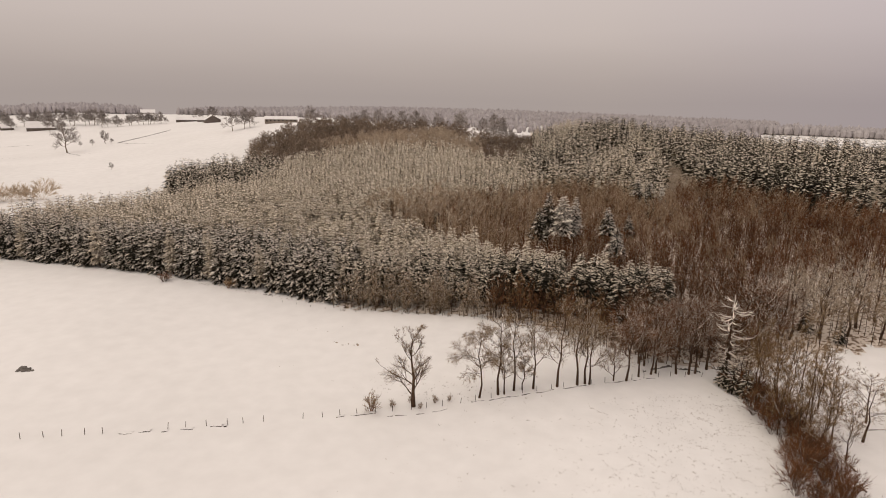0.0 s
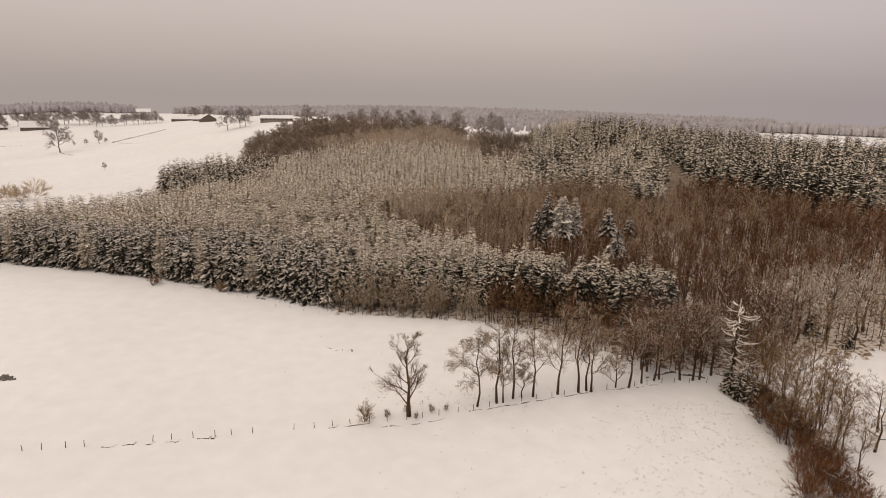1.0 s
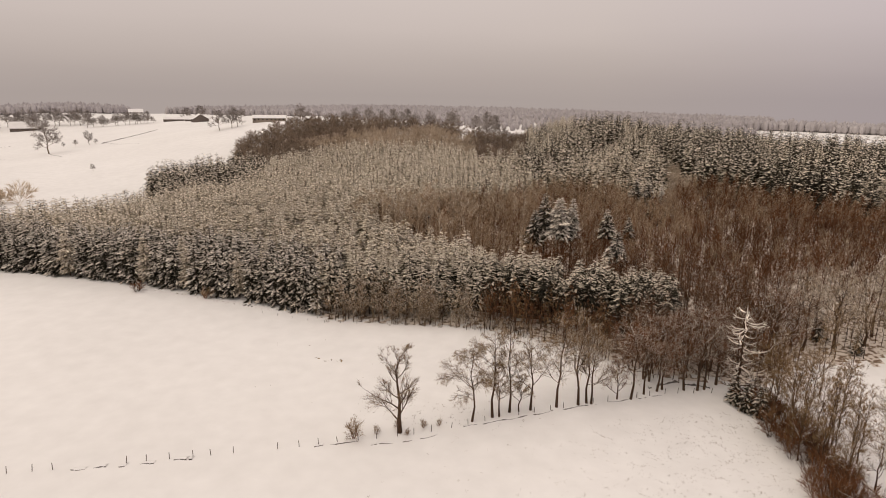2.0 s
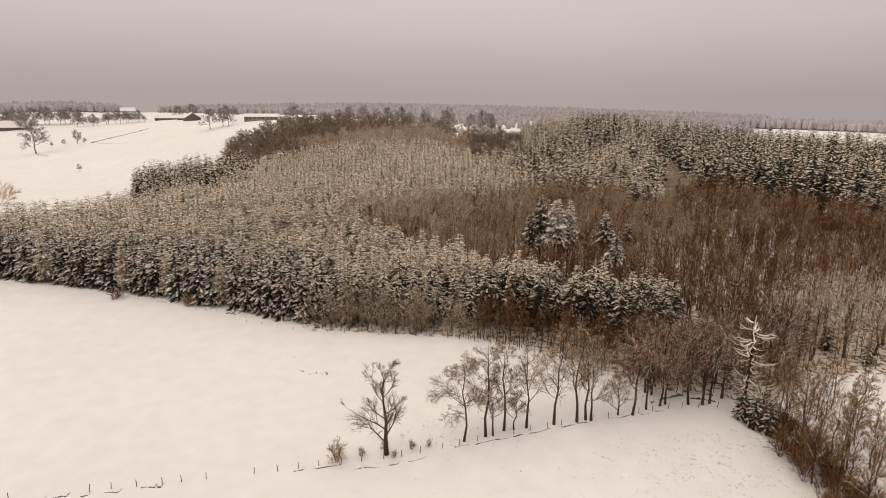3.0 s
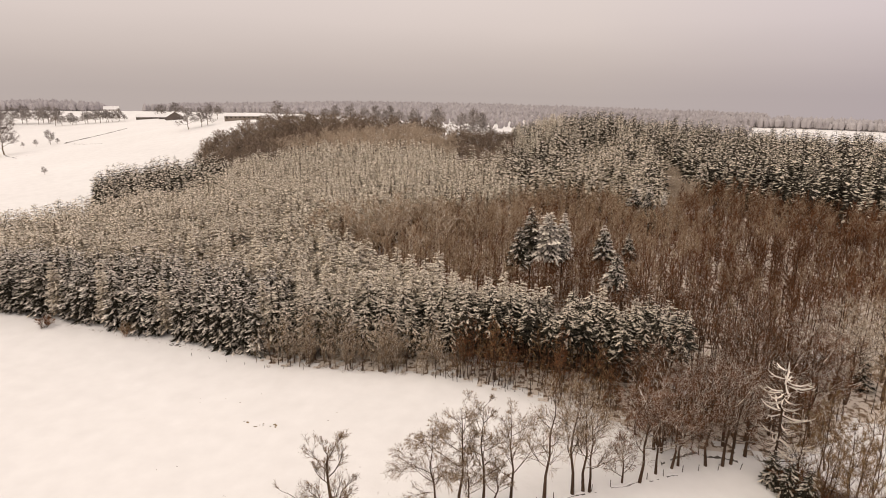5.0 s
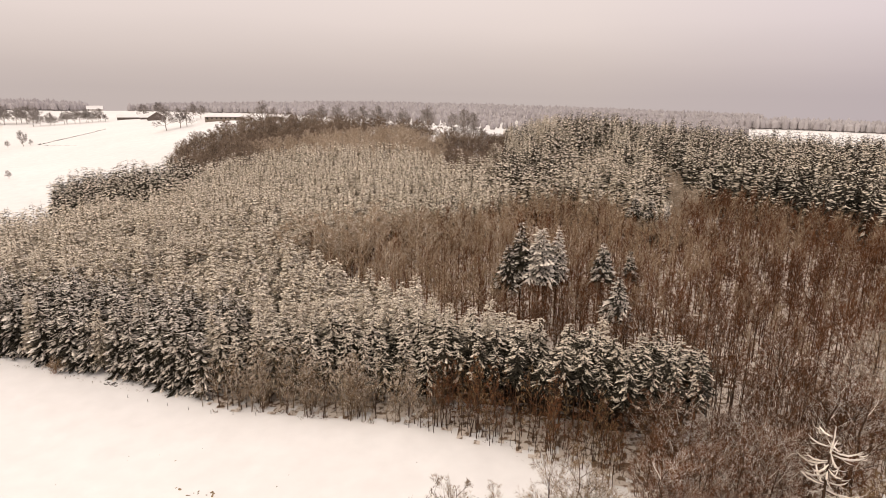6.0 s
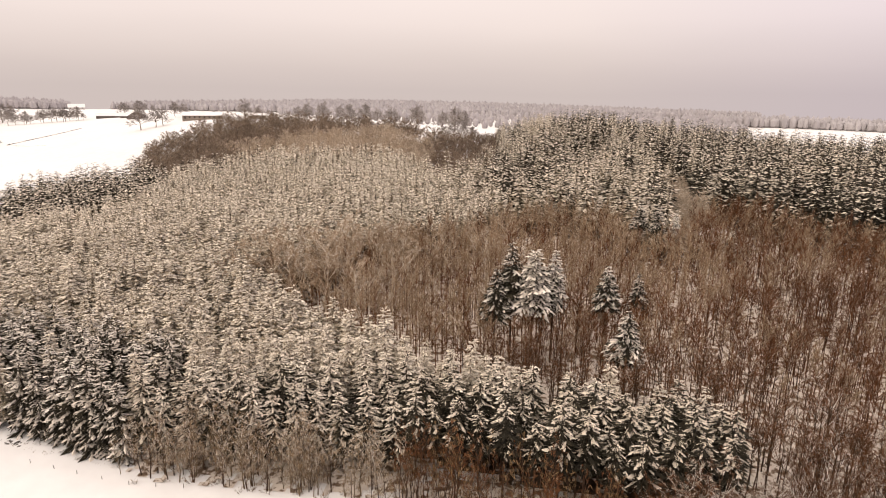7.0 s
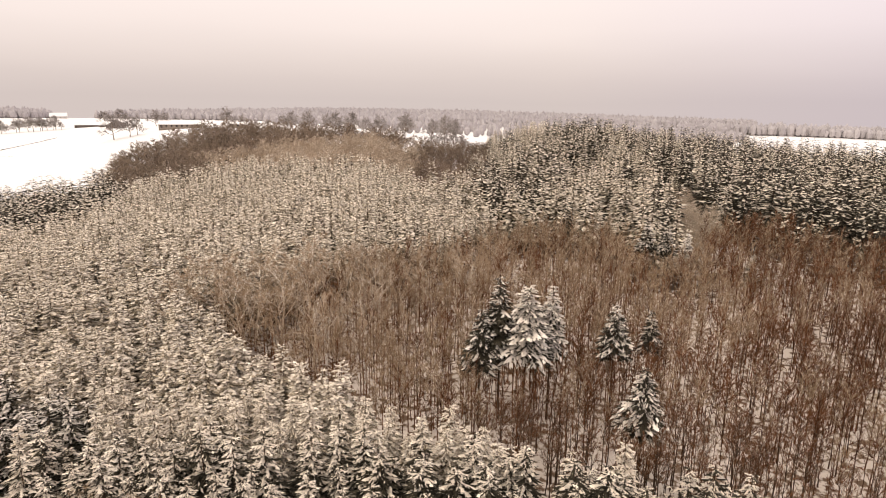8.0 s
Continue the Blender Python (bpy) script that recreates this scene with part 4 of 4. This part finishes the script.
def fallen(x, y, turn, length):
    """A leaning dead stem with snow along its upper side."""
    sh = Shape()
    c, s = math.cos(turn), math.sin(turn)
    pts = [(length * u * c, length * u * s, 0.5 + 0.32 * length * u + 0.3 * math.sin(3 * u)) for u in np.linspace(0, 1, 7)]
    tube(sh, pts, list(np.linspace(0.17, 0.04, 7)), 5, 0)
    tube(sh, [(p[0], p[1], p[2] + 0.10) for p in pts], list(np.linspace(0.13, 0.03, 7)), 5, 2)
    for i in range(16):
        u = rng.uniform(0.3, 1)
        b = np.array([length * u * c, length * u * s, 0.5 + 0.32 * length * u])
        limb(sh, b, np.array([c * 0.6, s * 0.6, 0.5]) + rng.normal(0, 0.5, 3), rng.uniform(0.8, 2.2), 0.04, 1, 3, 0.02, 0.7, 0.016, 2, 0.8, (6,))
    tree("fallen_tree", split("fallen_tree", sh.arrays(), [BARK, TWIG, SNOW_LOAD], BARE_PARTS), BARE_PARTS, x, y, 0, 1, "dead tree leaning over scrub, snow on top", "tree")


fallen(51, 96, 2.3, 9)
fallen(50, 90, 2.7, 8)
fallen(47, 108, 2.2, 8)

# single shrubs
one = split("shrub", shrub_shape(3.0, 14, (6, 12), 0.5, 0.018), [TWIG, TWIG_TAN, LIMB_FROST], BARE_PARTS)
tree("shrub", one, BARE_PARTS, -31.4, 95.4, 0.3, 1.0, "round leafless shrub beside fence posts", "shrub")
loaded = split("shrub", shrub_shape(2.0, 16, (5, 6), 0.95, 0.05, 0.8), [BARK, TWIG, SNOW_LOAD], BARE_PARTS)
tree("shrub", loaded, BARE_PARTS, -115.3, 154.0, 0, 1.25, "low shrub covered in snow at the plantation", "shrub")
tree("shrub", one, BARE_PARTS, -94.2, 153.9, 1.0, 0.9, "thin leafless shrub at the plantation edge", "shrub")
for x, y in ((-22.8, 98.6), (-20.5, 101.5), (-18, 102.8), (-28, 97.8), (-25, 100.6)):
    tree("shrub", one, BARE_PARTS, x, y, rng.uniform(0, 6.28), rng.uniform(0.3, 0.5), "small leafless shrub near a fence", "shrub", "small shrubs by the fence")

# ---------------------------------------------------------------- fence, banks, stones
FENCE = [(-150, 47), (-88.6, 71.8), (-73, 77.5), (-54.7, 84.7), (-36.6, 92.4), (-21.2, 99.3), (-6.9, 107.8), (8.8, 117), (24.9, 126.4), (36, 129.5)]


def along(line, gap, wander=0.0):
    pts, out = np.array(line, float), []
    seg = np.hypot(*np.diff(pts, axis=0).T)
    run = np.r_[0, np.cumsum(seg)]
    for d in np.arange(0, run[-1], gap):
        d = d + rng.uniform(-wander, wander)
        out.append((float(np.interp(d, run, pts[:, 0])), float(np.interp(d, run, pts[:, 1]))))
    return out


def post_mesh(tall, radius):
    bm = bmesh.new()
    bmesh.ops.create_cone(bm, cap_ends=True, segments=7, radius1=radius, radius2=radius * 0.82, depth=tall)
    bmesh.ops.translate(bm, verts=bm.verts, vec=(0, 0, tall / 2 - 0.3))
    for v in bm.verts:
        if v.co.z > tall / 2:
            v.co.z += v.co.x * 0.6
    return bm_mesh("post", bm, POST)


def fence(line, gap, tall, radius, label):
    e = new("fence")
    x0, y0 = line[0]
    e.matrix_basis = pose(x0, y0, float(height(x0, y0)))
    me = post_mesh(tall, radius)
    for x, y in along(line, gap, 0.35):
        if rng.random() < 0.06:
            continue
        o = part("post", me, e)
        o.matrix_basis = e.matrix_basis.inverted() @ pose(x, y, float(height(x, y)), rng.normal(0, 4), rng.normal(0, 4), rng.uniform(0, 360))
    tagged(e, label, "fence")


fence(FENCE, 3.3, 1.5, 0.065, "weathered wooden fence posts crossing a snowfield")
fence([(-75, 149.4), (-56, 147.4), (-44, 148)], 4.5, 0.95, 0.05, "short wooden posts along the plantation edge")


def clods(name, spots, mat, label, category, size=0.35, kind="stuff"):
    """Uneven lumps of earth or stone, half sunk in snow."""
    vs, fs, n = [], [], 0
    bm = bmesh.new()
    bmesh.ops.create_icosphere(bm, subdivisions=1, radius=1)
    bv = np.array([v.co[:] for v in bm.verts])
    bf = np.array([[v.index for v in f.verts] for f in bm.faces])
    bm.free()
    for x, y, k in spots:
        r = size * k * rng.uniform(0.6, 1.4)
        v = bv * (1 + rng.normal(0, 0.18, (len(bv), 1))) * (r * rng.uniform(0.9, 2.2), r * rng.uniform(0.6, 1.2), r * rng.uniform(0.3, 0.7))
        a = rng.uniform(0, 6.28)
        v = np.column_stack([v[:, 0] * math.cos(a) - v[:, 1] * math.sin(a), v[:, 0] * math.sin(a) + v[:, 1] * math.cos(a), v[:, 2]])
        vs.append(v + (x, y, float(height(x, y)) - 0.05 * r))
        fs.append(bf + n)
        n += len(bv)
    ob = new(name, mesh_of(name, np.concatenate(vs), np.concatenate(fs), [mat]))
    return tagged(ob, label, category, kind=kind)


def bank(line, tall, label, broken=0.25):
    """A low cut edge with a lip of snow, broken here and there; its dark face is earth, stones and painted undercut
    shadow.
    """
    pts = along(line, 0.45, 0.05)
    v, f, m = [], [], []
    for k, (x, y) in enumerate(pts):
        z = float(height(x, y))
        t = 0.65 * tall * (0.1 + 0.6 * rng.random() * abs(math.sin(k * 0.37 + pts[0][0]))) * rng.uniform(0.5, 1.3)
        wob = 0.25 * math.sin(k * 0.5) + rng.normal(0, 0.06)
        v += [(x + wob * 0.5 + 0.15, y - 0.28 + wob, z - 0.06), (x + wob * 0.5, y - 0.06 + wob, z + t), (x + wob * 0.5 - 0.05, y + 0.32 + wob, z + t * 0.9 + 0.08), (x + wob * 0.5 - 0.1, y + 1.0 + wob, z - 0.04)]
    for k in range(len(pts) - 1):
        if math.sin(k * 0.31 + 3 * pts[0][1]) + math.sin(k * 0.83 + pts[0][0]) + rng.normal(0, 0.3) < -1.6 + 3 * broken:
            continue
        a, b = 4 * k, 4 * k + 4
        f += [(a, b, b + 1, a + 1), (a + 1, b + 1, b + 2, a + 2), (a + 2, b + 2, b + 3, a + 3)]
        m += [0, 1, 1]
    tagged(new("earth_bank", mesh_of("earth_bank", v, f, [STONE, SNOW], m)), label, "bank", kind="stuff")


bank([(-73.5, 76.9), (-62, 81.0), (-58, 82.6)], 0.3, "bare dark earth under a snow-covered fence line", 0.6)
bank([(-58, 82.8), (-54, 84.4)], 0.5, "bare dark earth under a snow-covered fence line", 0.2)
bank([(-37, 91.6), (-33, 93.8), (-30.5, 94.8)], 0.35, "dark earth and stones by a shrub", 0.45)
bank([(-28, 94.2), (-22, 96.8), (-17.5, 100)], 0.3, "snow bank with painted undercut shadow below a fence", 0.4)
bank([(-13.8, 103.4), (-6.5, 107.4), (1, 112)], 0.34, "dark stony bank below a row of trees", 0.3)
bank([(1, 112.2), (12, 118.6), (24, 125.4)], 0.3, "dark stony bank below a row of trees", 0.5)
bank([(21, 127.2), (24, 130), (27.5, 131.8), (31, 131.2), (34, 130.8)], 1.3, "dark stream bank cut through snow", 0.15)
clods("earth_heap", [(-107.5 + rng.uniform(-1.6, 1.6), 96.2 + rng.uniform(-0.7, 0.7), 1.6) for _ in range(16)], STONE, "low dark heap of earth in a snowfield", "heap")
clods("brush_pile", [(-81.2 + rng.uniform(-1.6, 1.6), 153.0 + rng.uniform(-0.5, 0.5), 0.55) for _ in range(14)], STONE, "low brush pile half under snow", "heap")
clods("dark_patches", [(-46 + rng.normal(0, 2.4), 126 + rng.normal(0, 0.5), 0.5) for _ in range(10)] + [(rng.uniform(-70, 0), rng.uniform(110, 140), 0.25) for _ in range(25)], GRASS, "small bare patches in a snowfield", "ground")


def tufts(name, spots, label):
    n = len(spots)
    vs, fs = [], []
    for i, (x, y, k) in enumerate(spots):
        z = float(height(x, y))
        for b in range(6):
            a, w, h = rng.uniform(0, 6.28), 0.035 * k, rng.uniform(0.12, 0.34) * k
            lx, ly = rng.normal(0, 0.16, 2) * k
            px, py = x + rng.normal(0, 0.12), y + rng.normal(0, 0.12)
            o = len(vs)
            vs += [(px + w * math.cos(a), py + w * math.sin(a), z - 0.05), (px - w * math.cos(a), py - w * math.sin(a), z - 0.05), (px + lx, py + ly, z + h)]
            fs.append((o, o + 1, o + 2))
    tagged(new(name, mesh_of(name, vs, fs, [GRASS])), label, "grass", kind="stuff")


spots = []
while len(spots) < 1800:
    x, y = rng.uniform(-30, 40), rng.uniform(66, 122)
    lim = np.interp(x, [-40, -6, 10, 25, 40], [93, 104, 113, 121, 126])
    dens = 0.04 + 0.96 / (1 + math.exp(-(x - 14 - 0.25 * (y - 95)) / 5))
    if y < lim - 3 and rng.random() < dens * (0.25 + 0.75 * (math.sin(x * 0.9) * math.sin(y * 0.7 + x * 0.2) > -0.2)):
        spots.append((x, y, rng.uniform(0.25, 0.8)))
tufts("grass_tufts", spots, "dead grass tufts poking through snow")
spots = [(-20 + rng.normal(0, 9), 103 + rng.normal(0, 3.0) + 4, rng.uniform(0.4, 1.0)) for _ in range(130)]
tufts("rough_grass", spots, "dead stalks in snow behind a fence")
spots = [(x + rng.normal(0, 2), y + 0.6 + abs(rng.normal(0, 1.3)), rng.uniform(0.4, 1.2)) for x, y in along([(-110, 154), (-60, 150), (-18, 149), (6, 139), (24, 129)], 0.5)]
tufts("edge_grass", spots, "dead grass along the wood edge")

# ---------------------------------------------------------------- farmland to the west
field_tree = [split("field_tree", bare_shape(14, 5.4, 22, (9, 17), 5, 0.3, 0.055, rise=0.04, low=0.2, thick=0.26, depth=2, spread=1.0, slant=0.95, stretch=1.3), [BARK_PALE, FROST_HAZE, FROST_HAZE], BARE_PARTS) for _ in range(4)]
frosted_tree = [split("frosted_tree", bare_shape(14, 6.2, 24, (9, 16), 4, 0.3, 0.065, rise=0.0, low=0.2, thick=0.25, depth=2, spread=1.05, slant=1.0, stretch=1.3), [BARK_PALE, FROST_HAZE, FROST_HAZE], BARE_PARTS) for _ in range(4)]


def field(x, y, size, label, meshes=None, group="", name="field_tree"):
    tree(name, pick(meshes or field_tree), BARE_PARTS, x, y, rng.uniform(0, 6.28), size, label, "tree", group)


field(-405, 439, 1.8, "large spreading leafless willow in a snowfield")
field(-296.3, 356.4, 0.33, "tiny leafless tree alone in a snowfield")
for x, y, k in ((-435, 488, 0.3), (-424, 490, 0.4), (-416, 497, 0.85), (-410, 498, 0.35)):
    field(x, y, k, "leafless tree on a field boundary", group="trees on field boundaries")
for x, y, k in ((-279, 484, 1.2), (-271, 490, 1.0), (-268, 494, 0.9)):
    field(x, y, k, "leafless tree in a snowfield near a barn", group="trees near the barn")
hedge = [split("hedge_shrub", shrub_shape(6, 12, (6, 12), 0.3, 0.06, 0.8), [LIMB_FROST, LIMB_FROST, LIMB_FROST], BARE_PARTS) for _ in range(3)]
for i in range(9):
    tree("hedge_shrub", pick(hedge), BARE_PARTS, -304 + 4.0 * i + rng.uniform(-1, 1), 244 + 3.6 * i + rng.uniform(-2, 2), rng.uniform(0, 6.28), rng.uniform(1.0, 1.5), "pale frosted hedgerow shrub in a hollow", "shrub", "hedge shrubs")
for i in range(15):
    u = i / 14
    field(-560 + 75 * u + rng.uniform(-4, 4), 672 + 20 * u + rng.uniform(-5, 5), rng.uniform(0.5, 1.05), "leafless hedge tree on a farm lane", frosted_tree, "farm lane trees", "hedge_tree")
for x, y, k in ((-600, 703, 1.5), (-590, 706, 1.3), (-612, 700, 1.2), (-610, 640, 1.2), (-600, 648, 0.9), (-655, 665, 1.4), (-640, 672, 1.3), (-665, 640, 1.0), (-690, 660, 1.2), (-705, 670, 1.4), (-725, 660, 1.3), (-470, 735, 1.1), (-455, 742, 1.2), (-385, 700, 1.1), (-370, 690, 1.0), (-650, 700, 1.5), (-662, 694, 1.4), (-640, 706, 1.5), (-628, 700, 1.3), (-675, 690, 1.4), (-616, 712, 1.3), (-690, 684, 1.4)):
    field(x, y, k, "leafless farmyard tree in snow", frosted_tree, "farmyard trees", "farm_tree")
for x, y, k in ((-262, 612, 1.15), (-204, 615, 1.1), (-187, 608, 1.2), (-161, 604, 1.25), (-148, 612, 1.3), (-126, 618, 1.15), (-100, 600, 1.3), (-84, 640, 1.0), (-68, 606, 1.3), (-60, 612, 1.1), (-232, 668, 0.9), (-196, 690, 1.0), (-160, 700, 0.9), (-118, 700, 1.1), (-290, 700, 0.8)):
    field(x, y, 1.12 * k, "broad frosted tree behind a wooded rise", frosted_tree, "trees behind the rise", "frosted_tree")
for x, y, k in ((-52, 480, 0.8), (-46, 486, 0.85), (-40, 478, 0.7), (-58, 474, 0.7)):
    field(x, y, k, "rounded leafless frosted tree beyond a wood", frosted_tree, group="rounded trees beyond the wood")


def dry_wall(line, gap, thick, label):
    clods("dry_stone_wall", [(x, y, thick) for x, y in along(line, gap, gap * 0.3)], STONE, label, "wall", 0.55)


dry_wall([(-405, 500), (-412, 550), (-419, 600)], 0.9, 1.2, "dark dry-stone wall along a snowy field")
dry_wall([(-405, 500), (-374, 483), (-345, 470)], 1.2, 0.6, "low dry-stone wall mostly under snow")
dry_wall([(-545, 485), (-508, 511)], 1.1, 0.9, "low dry-stone wall mostly under snow")
dry_wall([(-405, 439), (-392, 428), (-372, 415)], 1.6, 0.6, "line of stones beside a field tree")
dry_wall([(-372, 430), (-420, 405), (-470, 390)], 2.2, 0.35, "line of stones in a snowfield")


def building(name, x, y, turn, long, deep, wall, roof, wall_mat, label, windows=4, base=0.0):
    """A gabled building with a snow-covered roof, windows and a door."""
    e = new(name)
    e.matrix_basis = pose(x, y, float(height(x, y)) + base, 0, 0, turn)
    a, b = long / 2, deep / 2
    bm = bmesh.new()
    v = [bm.verts.new(p) for p in ((-a, -b, -3), (a, -b, -3), (a, b, -3), (-a, b, -3), (-a, -b, wall), (a, -b, wall), (a, b, wall), (-a, b, wall), (-a, 0, wall + roof), (a, 0, wall + roof))]
    for f in ((0, 1, 5, 4), (2, 3, 7, 6), (1, 2, 6, 9, 5), (3, 0, 4, 8, 7), (3, 2, 1, 0)):
        bm.faces.new([v[i] for i in f])
    part("wall", bm_mesh("wall", bm, wall_mat), e)
    over, t = 0.7, 0.35
    for side in (-1, 1):
        bm = bmesh.new()
        lo, hi = (side * (b + over), wall - over * roof / b), (0, wall + roof)
        p = [bm.verts.new((sx * (a + over), yy, zz + up)) for up in (0.06, t) for sx, (yy, zz) in ((-1, lo), (1, lo), (1, hi), (-1, hi))]
        for f in ((0, 1, 2, 3), (4, 5, 6, 7), (0, 1, 5, 4), (1, 2, 6, 5), (2, 3, 7, 6), (3, 0, 4, 7)):
            bm.faces.new([p[i] for i in f])
        bmesh.ops.recalc_face_normals(bm, faces=bm.faces)
        part("roof", bm_mesh("roof", bm, SNOW), e, "roof slope under snow")
    def panel(kind, cx, cz, w, h, mat):
        bm = bmesh.new()
        bmesh.ops.create_cube(bm, size=1)
        bmesh.ops.scale(bm, verts=bm.verts, vec=(w, 0.12, h))
        bmesh.ops.translate(bm, verts=bm.verts, vec=(cx, -b - 0.03, cz))
        part(kind, bm_mesh(kind, bm, mat), e)
    for i in range(windows):
        panel("window", -a + long * (i + 0.5) / windows, wall * 0.6, 1.1, 1.2, GLASS_DARK)
    panel("door", -a + long * 0.25 / windows + 1.2, 1.05, 1.2, 2.1, WALL_DARK)
    return tagged(e, label, "building")


def chimney(e, x, z):
    bm = bmesh.new()
    bmesh.ops.create_cube(bm, size=1)
    bmesh.ops.scale(bm, verts=bm.verts, vec=(0.8, 0.8, 2.2))
    bmesh.ops.translate(bm, verts=bm.verts, vec=(x, 0, z))
    part("chimney", bm_mesh("chimney", bm, WALL_DARK), e)


building("barn", -252, 522, 22, 28, 12, 2.6, 2.2, WALL_BEIGE, "long low barn with snow-covered roof", 8, 0.3)
e = building("farmhouse", -630, 650, 38, 31, 13, 3.6, 7.0, WALL_DARK, "large dark farmhouse with steep snowy roof", 6, 0)
chimney(e, 9, 10.6)
building("cottage", -676, 645, 60, 13, 8, 3.0, 4.2, WALL_DARK, "small dark cottage with snowy roof", 3, 0)
building("farm_shed", -473, 712, 25, 24, 8, 2.6, 2.6, WALL_DARK, "low dark farm shed under snow", 5, 0)
building("farm_shed", -447, 705, 20, 10, 7, 2.4, 3.0, WALL_DARK, "small dark shed under snow", 2, 0)
building("farmhouse", -424, 690, -50, 16, 18, 3.2, 5.6, WALL_DARK, "dark gabled farmhouse with hipped snowy roof", 4, 0)
building("cottage", -703, 950, 35, 22, 9, 3.5, 4.5, WALL_WHITE, "pale far-off cottage with snowy roof", 4, 0)
building("farm_shed", -96, 575, 10, 15, 9, 3.0, 2.8, WALL_WHITE, "low pale shed with snowy roof", 3, 0.5)
building("farm_shed", -226, 560, 22, 14, 8, 2.4, 1.4, WALL_BEIGE, "low shed beside a barn under snow", 3, 0.5)

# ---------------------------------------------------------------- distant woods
clump = []
for _ in range(5):
    bm = bmesh.new()
    bmesh.ops.create_icosphere(bm, subdivisions=1, radius=1)
    v = np.array([w.co[:] for w in bm.verts])
    f = np.array([[w.index for w in g.verts] for g in bm.faces])
    bm.free()
    v = v * (1 + rng.normal(0, 0.14, (len(v), 1))) * (3.4, 3.4, 6.2) + (0, 0, 5.0)
    clump.append((v, f, np.zeros(len(f), int)))


# clumps wear the pale tone that paints in distance haze
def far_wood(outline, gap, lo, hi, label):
    return stand("distant_wood", clump, dress(scatter(outline, gap, 0.35), 5, lo, hi), [FAR_WOOD_HAZED], label, "forest")


far_wood([(-930, 730), (-835, 790), (-765, 845), (-705, 895), (-720, 960), (-820, 930), (-960, 830)], 5, 0.8, 1.3, "far wooded ridge with haze painted into its colour")
far_wood([(-1300, 630), (-1000, 690), (-900, 750), (-920, 800), (-1300, 700)], 8, 0.6, 1.0, "far wooded ridge with haze painted into its colour")
far_wood([(-690, 1010), (-470, 1020), (-330, 960), (-180, 930), (0, 930), (140, 1010), (340, 1080), (360, 1260), (0, 1300), (-420, 1290), (-720, 1180)], 7, 0.7, 1.25, "far wooded hillside with haze painted into its colour")
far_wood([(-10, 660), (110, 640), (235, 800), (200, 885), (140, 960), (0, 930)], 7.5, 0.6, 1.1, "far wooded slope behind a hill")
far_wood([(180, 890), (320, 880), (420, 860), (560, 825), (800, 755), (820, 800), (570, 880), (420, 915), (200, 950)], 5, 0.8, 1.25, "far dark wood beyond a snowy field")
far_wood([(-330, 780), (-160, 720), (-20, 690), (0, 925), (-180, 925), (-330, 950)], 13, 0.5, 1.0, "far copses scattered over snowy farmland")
